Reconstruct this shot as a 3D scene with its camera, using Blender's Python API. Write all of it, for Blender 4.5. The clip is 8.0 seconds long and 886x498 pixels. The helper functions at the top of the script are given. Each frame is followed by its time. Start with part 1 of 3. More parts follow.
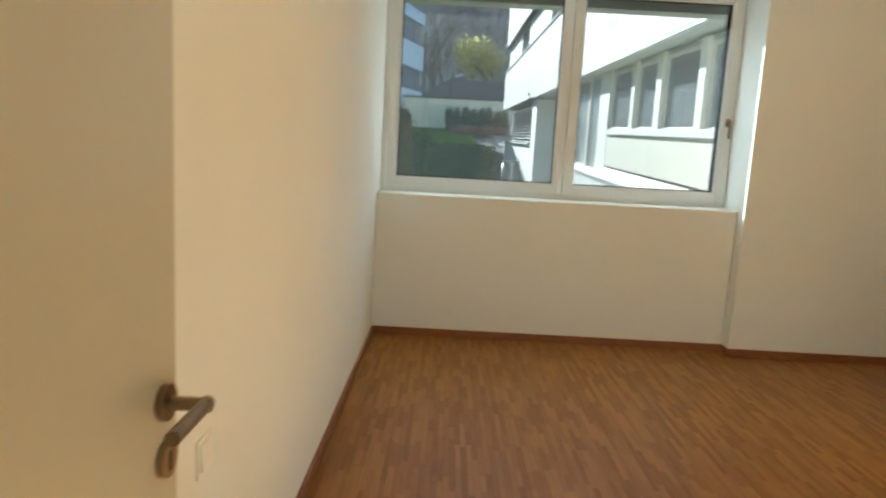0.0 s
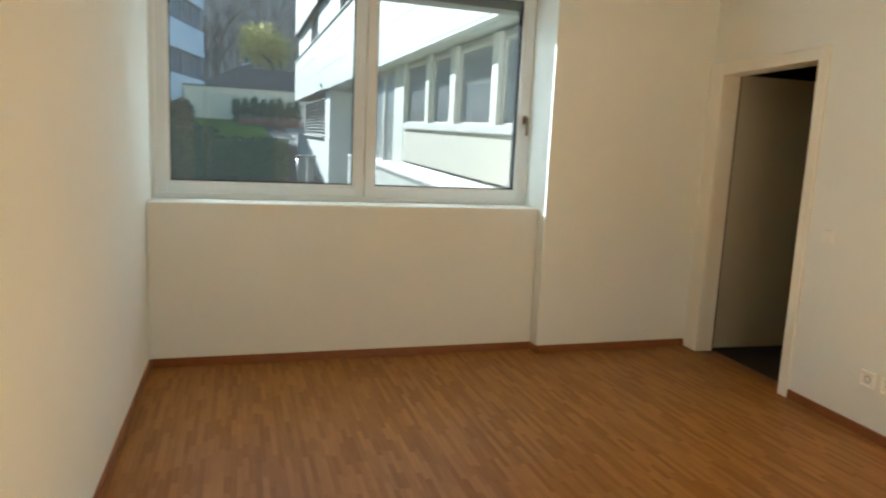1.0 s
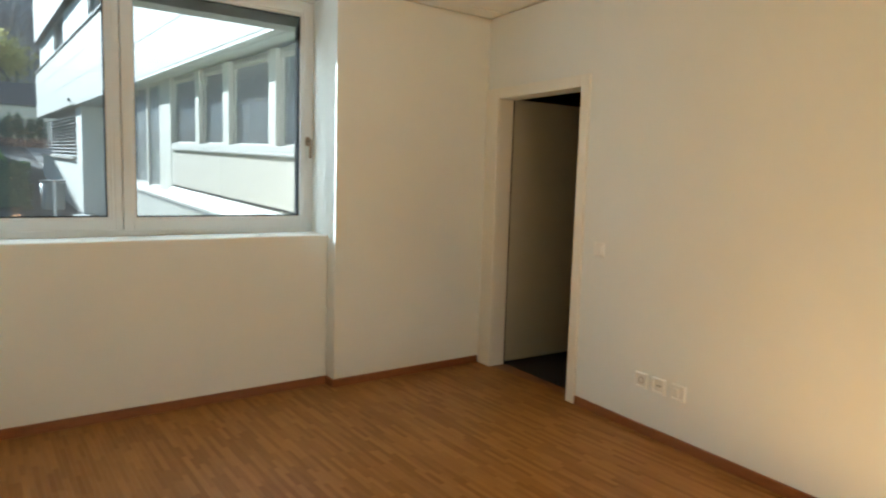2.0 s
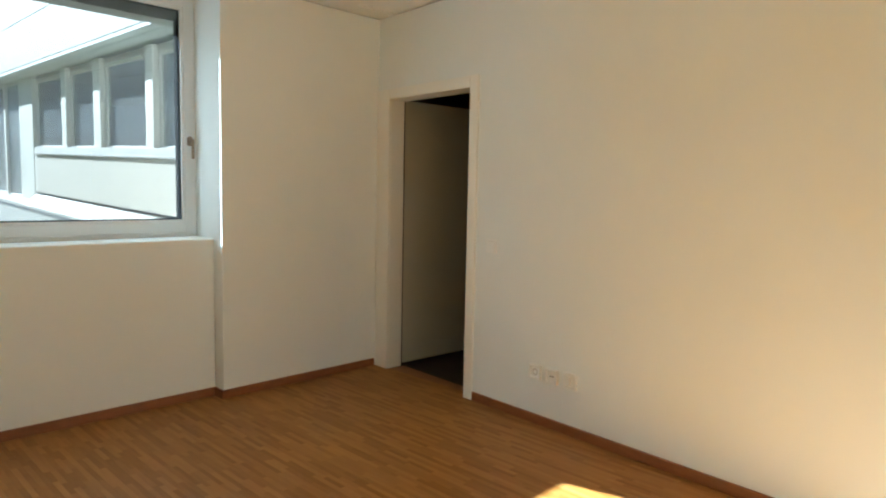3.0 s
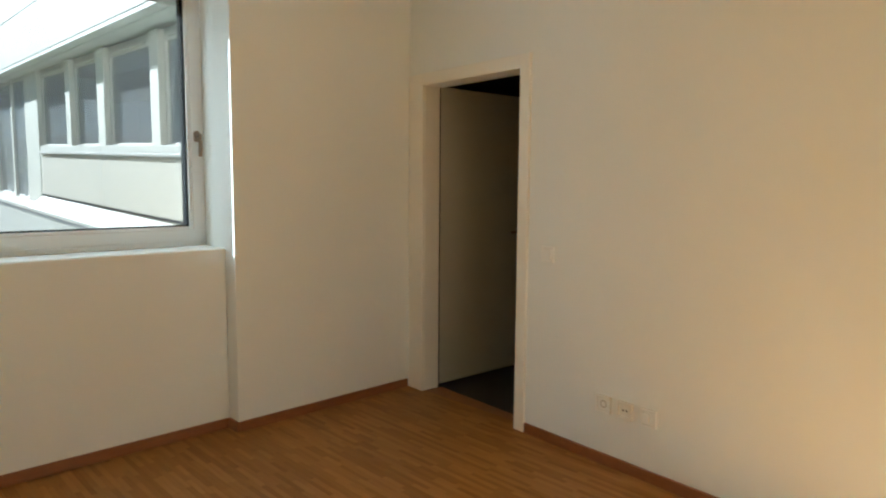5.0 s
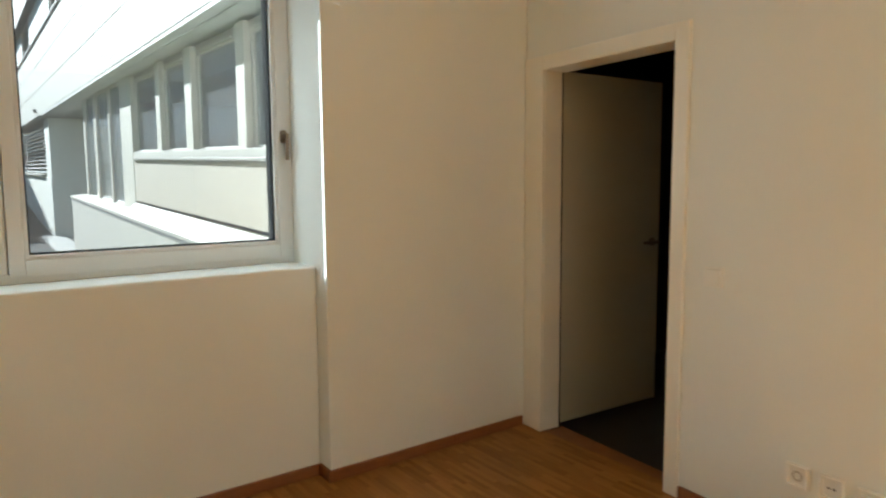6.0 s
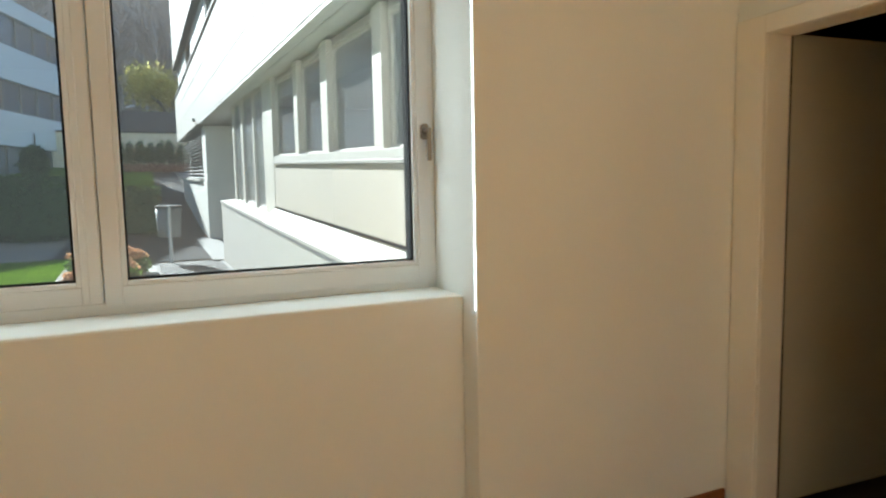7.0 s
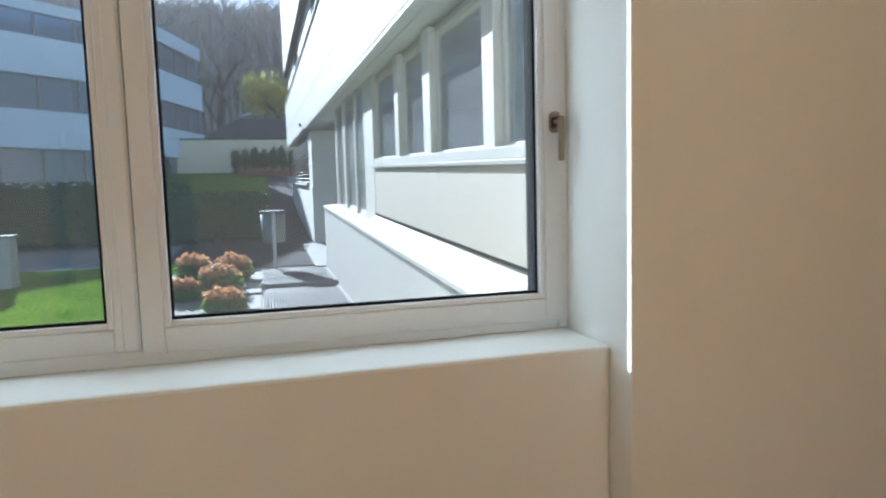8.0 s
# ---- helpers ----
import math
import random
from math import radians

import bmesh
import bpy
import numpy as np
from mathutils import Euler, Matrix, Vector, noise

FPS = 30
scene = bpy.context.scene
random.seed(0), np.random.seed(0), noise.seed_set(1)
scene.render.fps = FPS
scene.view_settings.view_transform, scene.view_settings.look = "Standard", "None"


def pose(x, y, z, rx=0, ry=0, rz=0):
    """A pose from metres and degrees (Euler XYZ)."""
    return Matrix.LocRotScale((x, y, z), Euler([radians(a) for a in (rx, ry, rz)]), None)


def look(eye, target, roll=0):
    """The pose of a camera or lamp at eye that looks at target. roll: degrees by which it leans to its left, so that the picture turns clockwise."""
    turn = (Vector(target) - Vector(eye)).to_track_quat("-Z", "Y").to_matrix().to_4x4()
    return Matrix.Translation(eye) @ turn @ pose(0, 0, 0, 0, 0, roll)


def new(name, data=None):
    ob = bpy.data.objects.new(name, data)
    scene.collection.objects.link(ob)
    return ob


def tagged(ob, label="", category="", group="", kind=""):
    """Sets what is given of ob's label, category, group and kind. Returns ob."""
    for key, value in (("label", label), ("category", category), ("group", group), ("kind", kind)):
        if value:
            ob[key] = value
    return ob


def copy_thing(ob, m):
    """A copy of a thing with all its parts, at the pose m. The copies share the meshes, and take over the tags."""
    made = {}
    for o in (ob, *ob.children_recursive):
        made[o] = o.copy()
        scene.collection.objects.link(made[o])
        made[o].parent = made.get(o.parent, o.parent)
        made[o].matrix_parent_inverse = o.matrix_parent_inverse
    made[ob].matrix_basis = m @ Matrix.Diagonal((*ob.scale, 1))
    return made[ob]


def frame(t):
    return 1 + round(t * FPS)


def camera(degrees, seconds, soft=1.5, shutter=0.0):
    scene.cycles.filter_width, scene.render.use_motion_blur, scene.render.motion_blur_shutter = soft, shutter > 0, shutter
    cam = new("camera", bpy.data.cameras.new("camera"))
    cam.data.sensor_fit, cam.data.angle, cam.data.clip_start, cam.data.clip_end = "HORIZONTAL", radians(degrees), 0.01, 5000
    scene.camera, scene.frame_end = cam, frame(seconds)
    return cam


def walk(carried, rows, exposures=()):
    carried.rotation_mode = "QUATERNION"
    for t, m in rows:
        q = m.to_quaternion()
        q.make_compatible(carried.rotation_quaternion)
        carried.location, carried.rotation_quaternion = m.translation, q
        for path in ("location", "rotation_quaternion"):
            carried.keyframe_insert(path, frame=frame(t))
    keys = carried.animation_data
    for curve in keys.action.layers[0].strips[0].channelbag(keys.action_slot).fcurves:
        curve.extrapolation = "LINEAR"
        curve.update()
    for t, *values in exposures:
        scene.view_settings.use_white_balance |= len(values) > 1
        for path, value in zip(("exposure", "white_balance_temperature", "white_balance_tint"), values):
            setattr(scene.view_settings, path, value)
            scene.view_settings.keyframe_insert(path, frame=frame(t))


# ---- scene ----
cam = camera(68.2, 8.0, soft=2.05, shutter=0.3)
PATH = [
    (0, (-0.019, -0.139, 1.357), (-0.02, 1.838, 1.058), 3.1),
    (0.5, (0.004, 0.095, 1.397), (0.309, 2.05, 1.102), 3.1),
    (1, (0.014, 0.275, 1.41), (0.61, 2.161, 1.115), 2.6),
    (1.5, (0.064, 0.412, 1.428), (0.962, 2.178, 1.156), 2.0),
    (2, (0.093, 0.494, 1.439), (1.263, 2.101, 1.224), 1.7),
    (3.5, (0.104, 0.523, 1.36), (1.555, 1.886, 1.167), 0.9),
    (4, (0.135, 0.595, 1.367), (1.596, 1.946, 1.165), 0.7),
    (5.5, (0.58, 1.337, 1.423), (1.867, 2.854, 1.222), 0.1),
    (6, (0.715, 1.651, 1.434), (1.889, 3.257, 1.231), -0.4),
    (6.5, (0.9, 2.02, 1.458), (1.887, 3.748, 1.259), -1.0),
    (7, (0.99, 2.332, 1.453), (1.808, 4.146, 1.257), -1.1),
    (7.5, (1.081, 2.678, 1.499), (1.793, 4.537, 1.305), -2.2),
    (8, (1.168, 2.952, 1.475), (1.691, 4.874, 1.292), -1.6),
]

EXPOSURES = [(0, 3.63, 5520, -10), (2, 3.54, 5420, -8), (3.5, 3.51, 5100, -9), (5.5, 3.36, 5650, -6), (7, 3.44, 5870, -5), (7.6, 3.46, 5780, -3), (8, 3.33, 5220, 0)]
walk(cam, [(t, look(eye, target, roll)) for t, eye, target, roll in PATH], EXPOSURES)

# ---- light ----
SUN_WAY = Vector((-0.266, 1.0, 0.4415)).normalized()      # towards the sun
sun = new("sun", bpy.data.lights.new("sun", "SUN"))
sun.data.energy, sun.data.angle, sun.data.color = 5.2, radians(0.5), (1.0, 0.985, 0.955)
sun.matrix_world = look(SUN_WAY * 60, (0, 0, 0))
world = bpy.data.worlds.new("sky")
scene.world = world
world.use_nodes = True
wn = world.node_tree
sky = wn.nodes.new("ShaderNodeTexSky")
sky.sky_type, sky.sun_disc = "NISHITA", False
sky.air_density, sky.dust_density = 0.9, 0.35
sky.sun_elevation = math.asin(SUN_WAY.z)
sky.sun_rotation = math.atan2(SUN_WAY.x, SUN_WAY.y)
wn.links.new(sky.outputs[0], wn.nodes["Background"].inputs[0])
wn.nodes["Background"].inputs[1].default_value = 0.066
scene.cycles.diffuse_bounces = 10      # a white room: light goes round many times


# ---- materials ----
def mat(name, base, rough=0.6, vary=0.06, scale=6.0, fine=120.0, bump=0.05, metal=0.0, spread=None, stretch=(1, 1, 1), spec=0.5, random_by="", amount=0.0, thin=0.0):
    """A surface with colour variation at two scales and a fine relief; random_by: 'object' or 'island' shifts each piece; thin: share of light that passes through."""
    m = bpy.data.materials.new(name)
    m.use_nodes = True
    nt = m.node_tree
    b = nt.nodes["Principled BSDF"]
    b.inputs["Roughness"].default_value, b.inputs["Metallic"].default_value = rough, metal
    b.inputs["Specular IOR Level"].default_value = spec
    co = nt.nodes.new("ShaderNodeTexCoord")
    mp = nt.nodes.new("ShaderNodeMapping")
    mp.inputs["Scale"].default_value = stretch
    nt.links.new(co.outputs["Object"], mp.inputs[0])
    big, small = nt.nodes.new("ShaderNodeTexNoise"), nt.nodes.new("ShaderNodeTexNoise")
    big.inputs["Scale"].default_value, small.inputs["Scale"].default_value = scale, fine
    big.inputs["Detail"].default_value, small.inputs["Detail"].default_value = 5, 3
    nt.links.new(mp.outputs[0], big.inputs[0])
    nt.links.new(mp.outputs[0], small.inputs[0])
    mixf = nt.nodes.new("ShaderNodeMath")
    mixf.operation = "MULTIPLY_ADD"
    nt.links.new(small.outputs[0], mixf.inputs[0])
    mixf.inputs[1].default_value = 0.4
    nt.links.new(big.outputs[0], mixf.inputs[2])
    ramp = nt.nodes.new("ShaderNodeMapRange")
    ramp.inputs[1].default_value, ramp.inputs[2].default_value = 0.4, 1.0
    nt.links.new(mixf.outputs[0], ramp.inputs[0])
    fac = ramp.outputs[0]
    if random_by:
        src = nt.nodes.new("ShaderNodeObjectInfo" if random_by == "object" else "ShaderNodeNewGeometry")
        val = src.outputs["Random" if random_by == "object" else "Random Per Island"]
        lerp = nt.nodes.new("ShaderNodeMix")
        lerp.inputs[0].default_value = amount
        nt.links.new(fac, lerp.inputs[2])
        nt.links.new(val, lerp.inputs[3])
        fac = lerp.outputs[0]
    col = nt.nodes.new("ShaderNodeMix")
    col.data_type = "RGBA"
    dark = [c * (1 - vary) for c in base] if spread is None else base
    light = [min(1, c * (1 + vary)) for c in base] if spread is None else spread
    col.inputs[6].default_value, col.inputs[7].default_value = (*dark, 1), (*light, 1)
    nt.links.new(fac, col.inputs[0])
    nt.links.new(col.outputs[2], b.inputs["Base Color"])
    if thin:
        tl, mx = nt.nodes.new("ShaderNodeBsdfTranslucent"), nt.nodes.new("ShaderNodeMixShader")
        mx.inputs[0].default_value = thin
        nt.links.new(col.outputs[2], tl.inputs[0])
        nt.links.new(b.outputs[0], mx.inputs[1])
        nt.links.new(tl.outputs[0], mx.inputs[2])
        nt.links.new(mx.outputs[0], nt.nodes["Material Output"].inputs[0])
    if bump:
        bp = nt.nodes.new("ShaderNodeBump")
        bp.inputs["Strength"].default_value, bp.inputs["Distance"].default_value = bump, 0.004
        nt.links.new(mixf.outputs[0], bp.inputs["Height"])
        nt.links.new(bp.outputs[0], b.inputs["Normal"])
    return m


def glass(name, tint, gloss=1.0, veil=0.0, facing=False):
    """Tinted glass; veil: share of pale diffuse colour standing in for haze and reflected sky; facing: gloss alike on
    both faces of the pane.
    """
    m = bpy.data.materials.new(name)
    m.use_nodes = True
    nt = m.node_tree
    nt.nodes.remove(nt.nodes["Principled BSDF"])
    tr, gl, mx, fr = (nt.nodes.new("ShaderNode" + k) for k in ("BsdfTransparent", "BsdfGlossy", "MixShader", "Fresnel"))
    tr.inputs[0].default_value = (*tint, 1)
    gl.inputs["Roughness"].default_value = 0.03 if veil > 0.05 else 0.0
    fr.inputs[0].default_value = 1.5
    k = nt.nodes.new("ShaderNodeMath")
    k.operation = "MULTIPLY"
    k.inputs[1].default_value = gloss
    if facing:
        lw, pw, ad = nt.nodes.new("ShaderNodeLayerWeight"), nt.nodes.new("ShaderNodeMath"), nt.nodes.new("ShaderNodeMath")
        lw.inputs[0].default_value = 0.5
        pw.operation, ad.operation = "POWER", "MULTIPLY_ADD"
        pw.inputs[1].default_value, ad.inputs[1].default_value, ad.inputs[2].default_value = 5.0, 0.96, 0.04
        nt.links.new(lw.outputs["Facing"], pw.inputs[0])
        nt.links.new(pw.outputs[0], ad.inputs[0])
        nt.links.new(ad.outputs[0], k.inputs[0])
    else:
        nt.links.new(fr.outputs[0], k.inputs[0])
    nt.links.new(k.outputs[0], mx.inputs[0])
    if veil:
        df, fm = nt.nodes.new("ShaderNodeBsdfDiffuse" if veil > 0.05 else "ShaderNodeBsdfTranslucent"), nt.nodes.new("ShaderNodeMixShader")
        df.inputs[0].default_value, fm.inputs[0].default_value = (0.50, 0.51, 0.51, 1) if veil > 0.05 else (0.85, 0.87, 0.88, 1), veil
        nt.links.new(tr.outputs[0], fm.inputs[1])
        nt.links.new(df.outputs[0], fm.inputs[2])
        nt.links.new(fm.outputs[0], mx.inputs[1])
    else:
        nt.links.new(tr.outputs[0], mx.inputs[1])
    nt.links.new(gl.outputs[0], mx.inputs[2])
    nt.links.new(mx.outputs[0], nt.nodes["Material Output"].inputs[0])
    return m


PLASTER = mat("plaster", (0.795, 0.835, 0.825), 0.9, 0.025, 1.5, 180, 0.10)
CEIL = mat("ceiling_paint", (0.82, 0.83, 0.81), 0.9, 0.02, 2, 150, 0.05)
LACQUER = mat("white_lacquer", (0.83, 0.83, 0.77), 0.35, 0.02, 2, 60, 0.02)
# Darkened for the shade on the side-room leaf; both doors share it.
DOOR_DIMMED = mat("darkened_door_paint", (0.50, 0.495, 0.42), 0.4, 0.03, 2, 60, 0.02)
FRAMEWHITE = mat("window_plastic", (0.74, 0.79, 0.82), 0.35, 0.02, 3, 80, 0.02)
RUBBER = mat("black_rubber", (0.02, 0.02, 0.022), 0.9, 0.2, 20, 90, 0.05, spec=0.0)
STEEL = mat("brushed_steel", (0.30, 0.245, 0.19), 0.34, 0.15, 8, 220, 0.06, metal=1.0, stretch=(1, 8, 1))
WOOD_A, WOOD_B = (0.215, 0.084, 0.014), (0.405, 0.200, 0.054)
STRIP_OBJ = mat("parquet_strip", WOOD_A, 0.42, 0, 9, 90, 0.05, spread=WOOD_B, stretch=(6, 0.8, 6), spec=0.25, random_by="object", amount=0.7)
STRIP_ISL = mat("parquet_strips", WOOD_A, 0.42, 0, 9, 90, 0.05, spread=WOOD_B, stretch=(6, 0.8, 6), spec=0.25, random_by="island", amount=0.7)
SKIRT = mat("skirting_wood", (0.20, 0.070, 0.020), 0.4, 0.18, 5, 60, 0.05, spread=(0.28, 0.105, 0.033), stretch=(2, 2, 9))
SUBFLOOR = mat("dark_screed", (0.06, 0.04, 0.025), 0.8, 0.1, 8, 90, 0.1)
DARKFLOOR = mat("dark_floor_covering", (0.03, 0.028, 0.028), 0.6, 0.15, 6, 120, 0.1)
PLASTIC = mat("switch_plastic", (0.84, 0.86, 0.84), 0.3, 0.01, 3, 50, 0.0)
PLASTICDK = mat("grey_switch_plastic", (0.50, 0.48, 0.44), 0.4, 0.03, 3, 50, 0.0)
HOLE = mat("black_hole", (0.012, 0.011, 0.01), 0.7, 0.1, 3, 50, 0.0)
# Shade of the unlit room is put into its wall colour.
DIMWALL = mat("unlit_wall_shade", (0.05, 0.048, 0.045), 0.8, 0.1, 2, 60, 0.05)
# Half-dark tint holds back outdoor brightness; the slight diffuse share adds haze.
PANE = glass("dimming_glass", (0.50, 0.495, 0.50), 1.4, 0.0026)
# Strong veil: pale reflected sky is mixed in as diffuse colour.
PANE_FAR = glass("facade_glass", (0.94, 0.95, 0.96), 0.5, 0.17, facing=True)
PANE_BLDG = glass("building_glass", (0.62, 0.70, 0.80), 1.0, 0.3, facing=True)
# White darkened so that its sunlit faces do not clip.
RENDERWHITE = mat("dimmed_white_panel", (0.42, 0.395, 0.345), 0.7, 0.04, 0.8, 60, 0.04, spec=0.25)
SOFFIT = mat("pale_soffit", (0.60, 0.595, 0.56), 0.7, 0.04, 1.0, 60, 0.04)
SPANDREL = mat("cream_spandrel", (0.385, 0.33, 0.255), 0.7, 0.03, 1.0, 80, 0.06)
ALU = mat("pale_aluminium_frame", (0.27, 0.25, 0.215), 0.55, 0.05, 3, 90, 0.03, spec=0.3)
ALU_LIGHT = mat("pale_painted_post", (0.52, 0.48, 0.41), 0.6, 0.05, 3, 90, 0.03, spec=0.25)
# Lighter white for the shaded recess walls; bounce light is in the colour.
LIFTEDWHITE = mat("shade_lifted_white", (0.60, 0.58, 0.52), 0.7, 0.04, 1.0, 60, 0.04)
GREYPANEL = mat("light_grey_panel", (0.36, 0.355, 0.335), 0.7, 0.05, 1.5, 80, 0.05, spec=0.2)
SLATM = mat("louvre_slat", (0.55, 0.56, 0.55), 0.5, 0.05, 3, 80, 0.03)
JOINT = mat("dark_joint", (0.08, 0.08, 0.085), 0.7, 0.1, 4, 90, 0.05)
LIGHTROOM = mat("pale_room_paint", (0.62, 0.65, 0.70), 0.9, 0.1, 2, 60, 0.05)
# Dim blue look of the windows is put into solid fill behind panes.
INSIDE = mat("dim_blue_window_fill", (0.26, 0.37, 0.56), 0.9, 0.1, 2, 60, 0.05)
CURTAIN = mat("pale_curtain", (0.82, 0.81, 0.76), 0.9, 0.08, 3, 120, 0.1, thin=0.55)
CURTAINDK = mat("grey_curtain", (0.20, 0.205, 0.195), 0.9, 0.15, 3, 120, 0.1, thin=0.35)
GRASS = mat("lawn", (0.045, 0.09, 0.006), 0.9, 0, 1.2, 60, 0.6, spread=(0.14, 0.22, 0.016), spec=0.0)
BLADES = mat("grass_blades", (0.09, 0.17, 0.010), 0.9, 0, 1.2, 60, 0.0, spread=(0.24, 0.36, 0.035), spec=0.0, random_by="island", amount=0.5, thin=0.35)
ASPHALT = mat("asphalt", (0.04, 0.04, 0.042), 0.95, 0.2, 1.2, 260, 0.4, spec=0.05)
PAVING = mat("pale_paving", (0.16, 0.16, 0.155), 0.9, 0.12, 1.5, 160, 0.3)
KERB = mat("concrete_kerb", (0.24, 0.235, 0.22), 0.9, 0.1, 3, 120, 0.3)
GALV = mat("galvanised_steel", (0.10, 0.102, 0.10), 0.65, 0.15, 6, 120, 0.08, metal=0.2)
BINGREY = mat("bin_sheet", (0.17, 0.18, 0.18), 0.5, 0.1, 6, 120, 0.05, metal=0.3)
BOXGREY = mat("cabinet_grey", (0.34, 0.37, 0.36), 0.6, 0.08, 3, 90, 0.05)
HEDGE = mat("hedge_leaves", (0.015, 0.042, 0.014), 0.7, 0, 2, 60, 0.0, spread=(0.06, 0.12, 0.034), spec=0.08, random_by="island", amount=0.6, thin=0.2)
SHRUBRED = mat("reddish_shrub_leaves", (0.16, 0.06, 0.04), 0.7, 0, 2, 60, 0.0, spread=(0.40, 0.22, 0.16), spec=0.12, random_by="island", amount=0.6)
ORANGE = mat("young_orange_leaves", (0.44, 0.16, 0.06), 0.6, 0, 3, 60, 0.0, spread=(0.64, 0.42, 0.24), spec=0.08, random_by="island", amount=0.7, thin=0.35)
GREENLEAF = mat("green_leaves", (0.06, 0.12, 0.02), 0.6, 0, 3, 60, 0.0, spread=(0.20, 0.28, 0.06), spec=0.08, random_by="island", amount=0.7, thin=0.35)
YELLOWLEAF = mat("yellow_green_leaves", (0.50, 0.45, 0.07), 0.6, 0, 3, 60, 0.0, spread=(0.85, 0.76, 0.30), spec=0.08, random_by="island", amount=0.7, thin=0.7)
BARK = mat("bark", (0.09, 0.07, 0.055), 0.9, 0.25, 8, 90, 0.5)
# Lightened wood: the hill's haze is mixed into the colour.
TWIGS = mat("hazy_bare_wood", (0.34, 0.30, 0.27), 0.9, 0, 0.05, 3, 0.2, spread=(0.58, 0.52, 0.48), spec=0.1, random_by="island", amount=0.5)
SOIL = mat("hill_soil", (0.16, 0.14, 0.115), 0.95, 0, 0.05, 0.8, 0.3, spread=(0.36, 0.32, 0.27))
CREAM = mat("cream_render", (0.74, 0.67, 0.50), 0.9, 0.06, 0.4, 30, 0.1)
ROOFTILE = mat("weathered_roof_tiles", (0.085, 0.08, 0.078), 0.85, 0.25, 2, 30, 0.4)
ROOFDK = mat("dark_roof_tiles", (0.06, 0.055, 0.055), 0.8, 0.25, 2, 30, 0.3)
# White with the bluish cast of shade mixed into its colour.
FARWHITE_SHADE = mat("far_white_shade_blue", (0.70, 0.77, 0.84), 0.6, 0.05, 0.4, 20, 0.03)


# ---- mesh helpers ----
def bm_box(bm, x0, x1, y0, y1, z0, z1, slope=0.0, bevel=0.0):
    """A box; slope lifts it with y, counted from y = 9."""
    v = [bm.verts.new((x, y, z + slope * (y - 9.0))) for x in (x0, x1) for y in (y0, y1) for z in (z0, z1)]
    f = [bm.faces.new([v[i] for i in q]) for q in ((0, 1, 3, 2), (4, 6, 7, 5), (0, 4, 5, 1), (2, 3, 7, 6), (0, 2, 6, 4), (1, 5, 7, 3))]
    if bevel:
        edges = list({e for q in f for e in q.edges})
        bmesh.ops.bevel(bm, geom=edges, offset=bevel, segments=2, affect="EDGES", profile=0.5)
    return bm


def boxes(*rows, slope=0.0, bevel=0.0):
    bm = bmesh.new()
    for r in rows:
        bm_box(bm, *r, slope=slope, bevel=bevel)
    return bm


def bm_tube(bm, a, b, r0, r1=None, n=12, caps=True):
    a, b = Vector(a), Vector(b)
    r1 = r0 if r1 is None else r1
    q = (b - a).to_track_quat("Z", "Y").to_matrix()
    rings = []
    for p, r in ((a, r0), (b, r1)):
        rings.append([bm.verts.new(p + q @ Vector((r * math.cos(k * math.tau / n), r * math.sin(k * math.tau / n), 0))) for k in range(n)])
    for k in range(n):
        bm.faces.new((rings[0][k], rings[0][(k + 1) % n], rings[1][(k + 1) % n], rings[1][k]))
    if caps:
        bm.faces.new(rings[0][::-1])
        bm.faces.new(rings[1])
    return bm


def mesh_of(name, bm, material, smooth=False):
    bmesh.ops.recalc_face_normals(bm, faces=bm.faces[:])
    me = bpy.data.meshes.new(name)
    bm.to_mesh(me)
    bm.free()
    me.materials.append(material)
    if smooth:
        for p in me.polygons:
            p.use_smooth = True
    return me


def part(name, bm, material, parent=None, label="", smooth=False):
    ob = new(name, mesh_of(name, bm, material, smooth))
    ob.parent = parent
    if label:
        ob["label"] = label
    return ob


def thing(name, label, category, group="", kind="", at=(0, 0, 0)):
    ob = new(name)
    ob.location = at
    return tagged(ob, label, category, group, kind)


def structure(name, bm, material, label, category):
    return tagged(part(name, bm, material), label, category, kind="structure")


# ---- room: shell ----
XL, XR, YW, YP, XP, H = -0.515, 3.34, 4.527, 4.42, 2.062, 2.64
YS, YO, SILL = -0.26, 5.02, 1.036       # south wall face, outer face, sill height
structure("wall_west", boxes((XL - 0.2, XL, YS - 0.12, YO, -0.1, H + 0.25)), PLASTER, "smooth off-white plastered side wall", "wall")
north = structure("wall_north", boxes((XL, XP, YW, YO, -0.1, SILL), bevel=0.010), PLASTER, "off-white plastered wall with a deep window recess", "wall")
part("pier", boxes((XP, XR + 0.3, YP, YO, -0.1, H), bevel=0.004), PLASTER, north)
part("lintel", boxes((XL, XP, YW, YO, 2.6, H)), PLASTER, north)
# the east wall stands a few degrees out of square: its own frame, origin at the corner, y along the wall
EAST = pose(3.335, 4.42, 0, 0, 0, -4.13)
east = structure("wall_east", boxes((0, 0.16, -4.80, -1.06, -0.1, H), (0, 0.16, -1.06, -0.12, 2.08, H), (0, 0.16, -0.12, 0.02, -0.1, H)), PLASTER, "smooth off-white plastered wall with a doorway", "wall")
east.matrix_basis = EAST
structure("wall_south", boxes((XL, -0.395, YS - 0.12, YS, -0.1, H), (0.52, XR - 0.2, YS - 0.12, YS, -0.1, H), (-0.395, 0.52, YS - 0.12, YS, 2.08, H)), PLASTER, "off-white plastered wall with the entrance doorway", "wall")
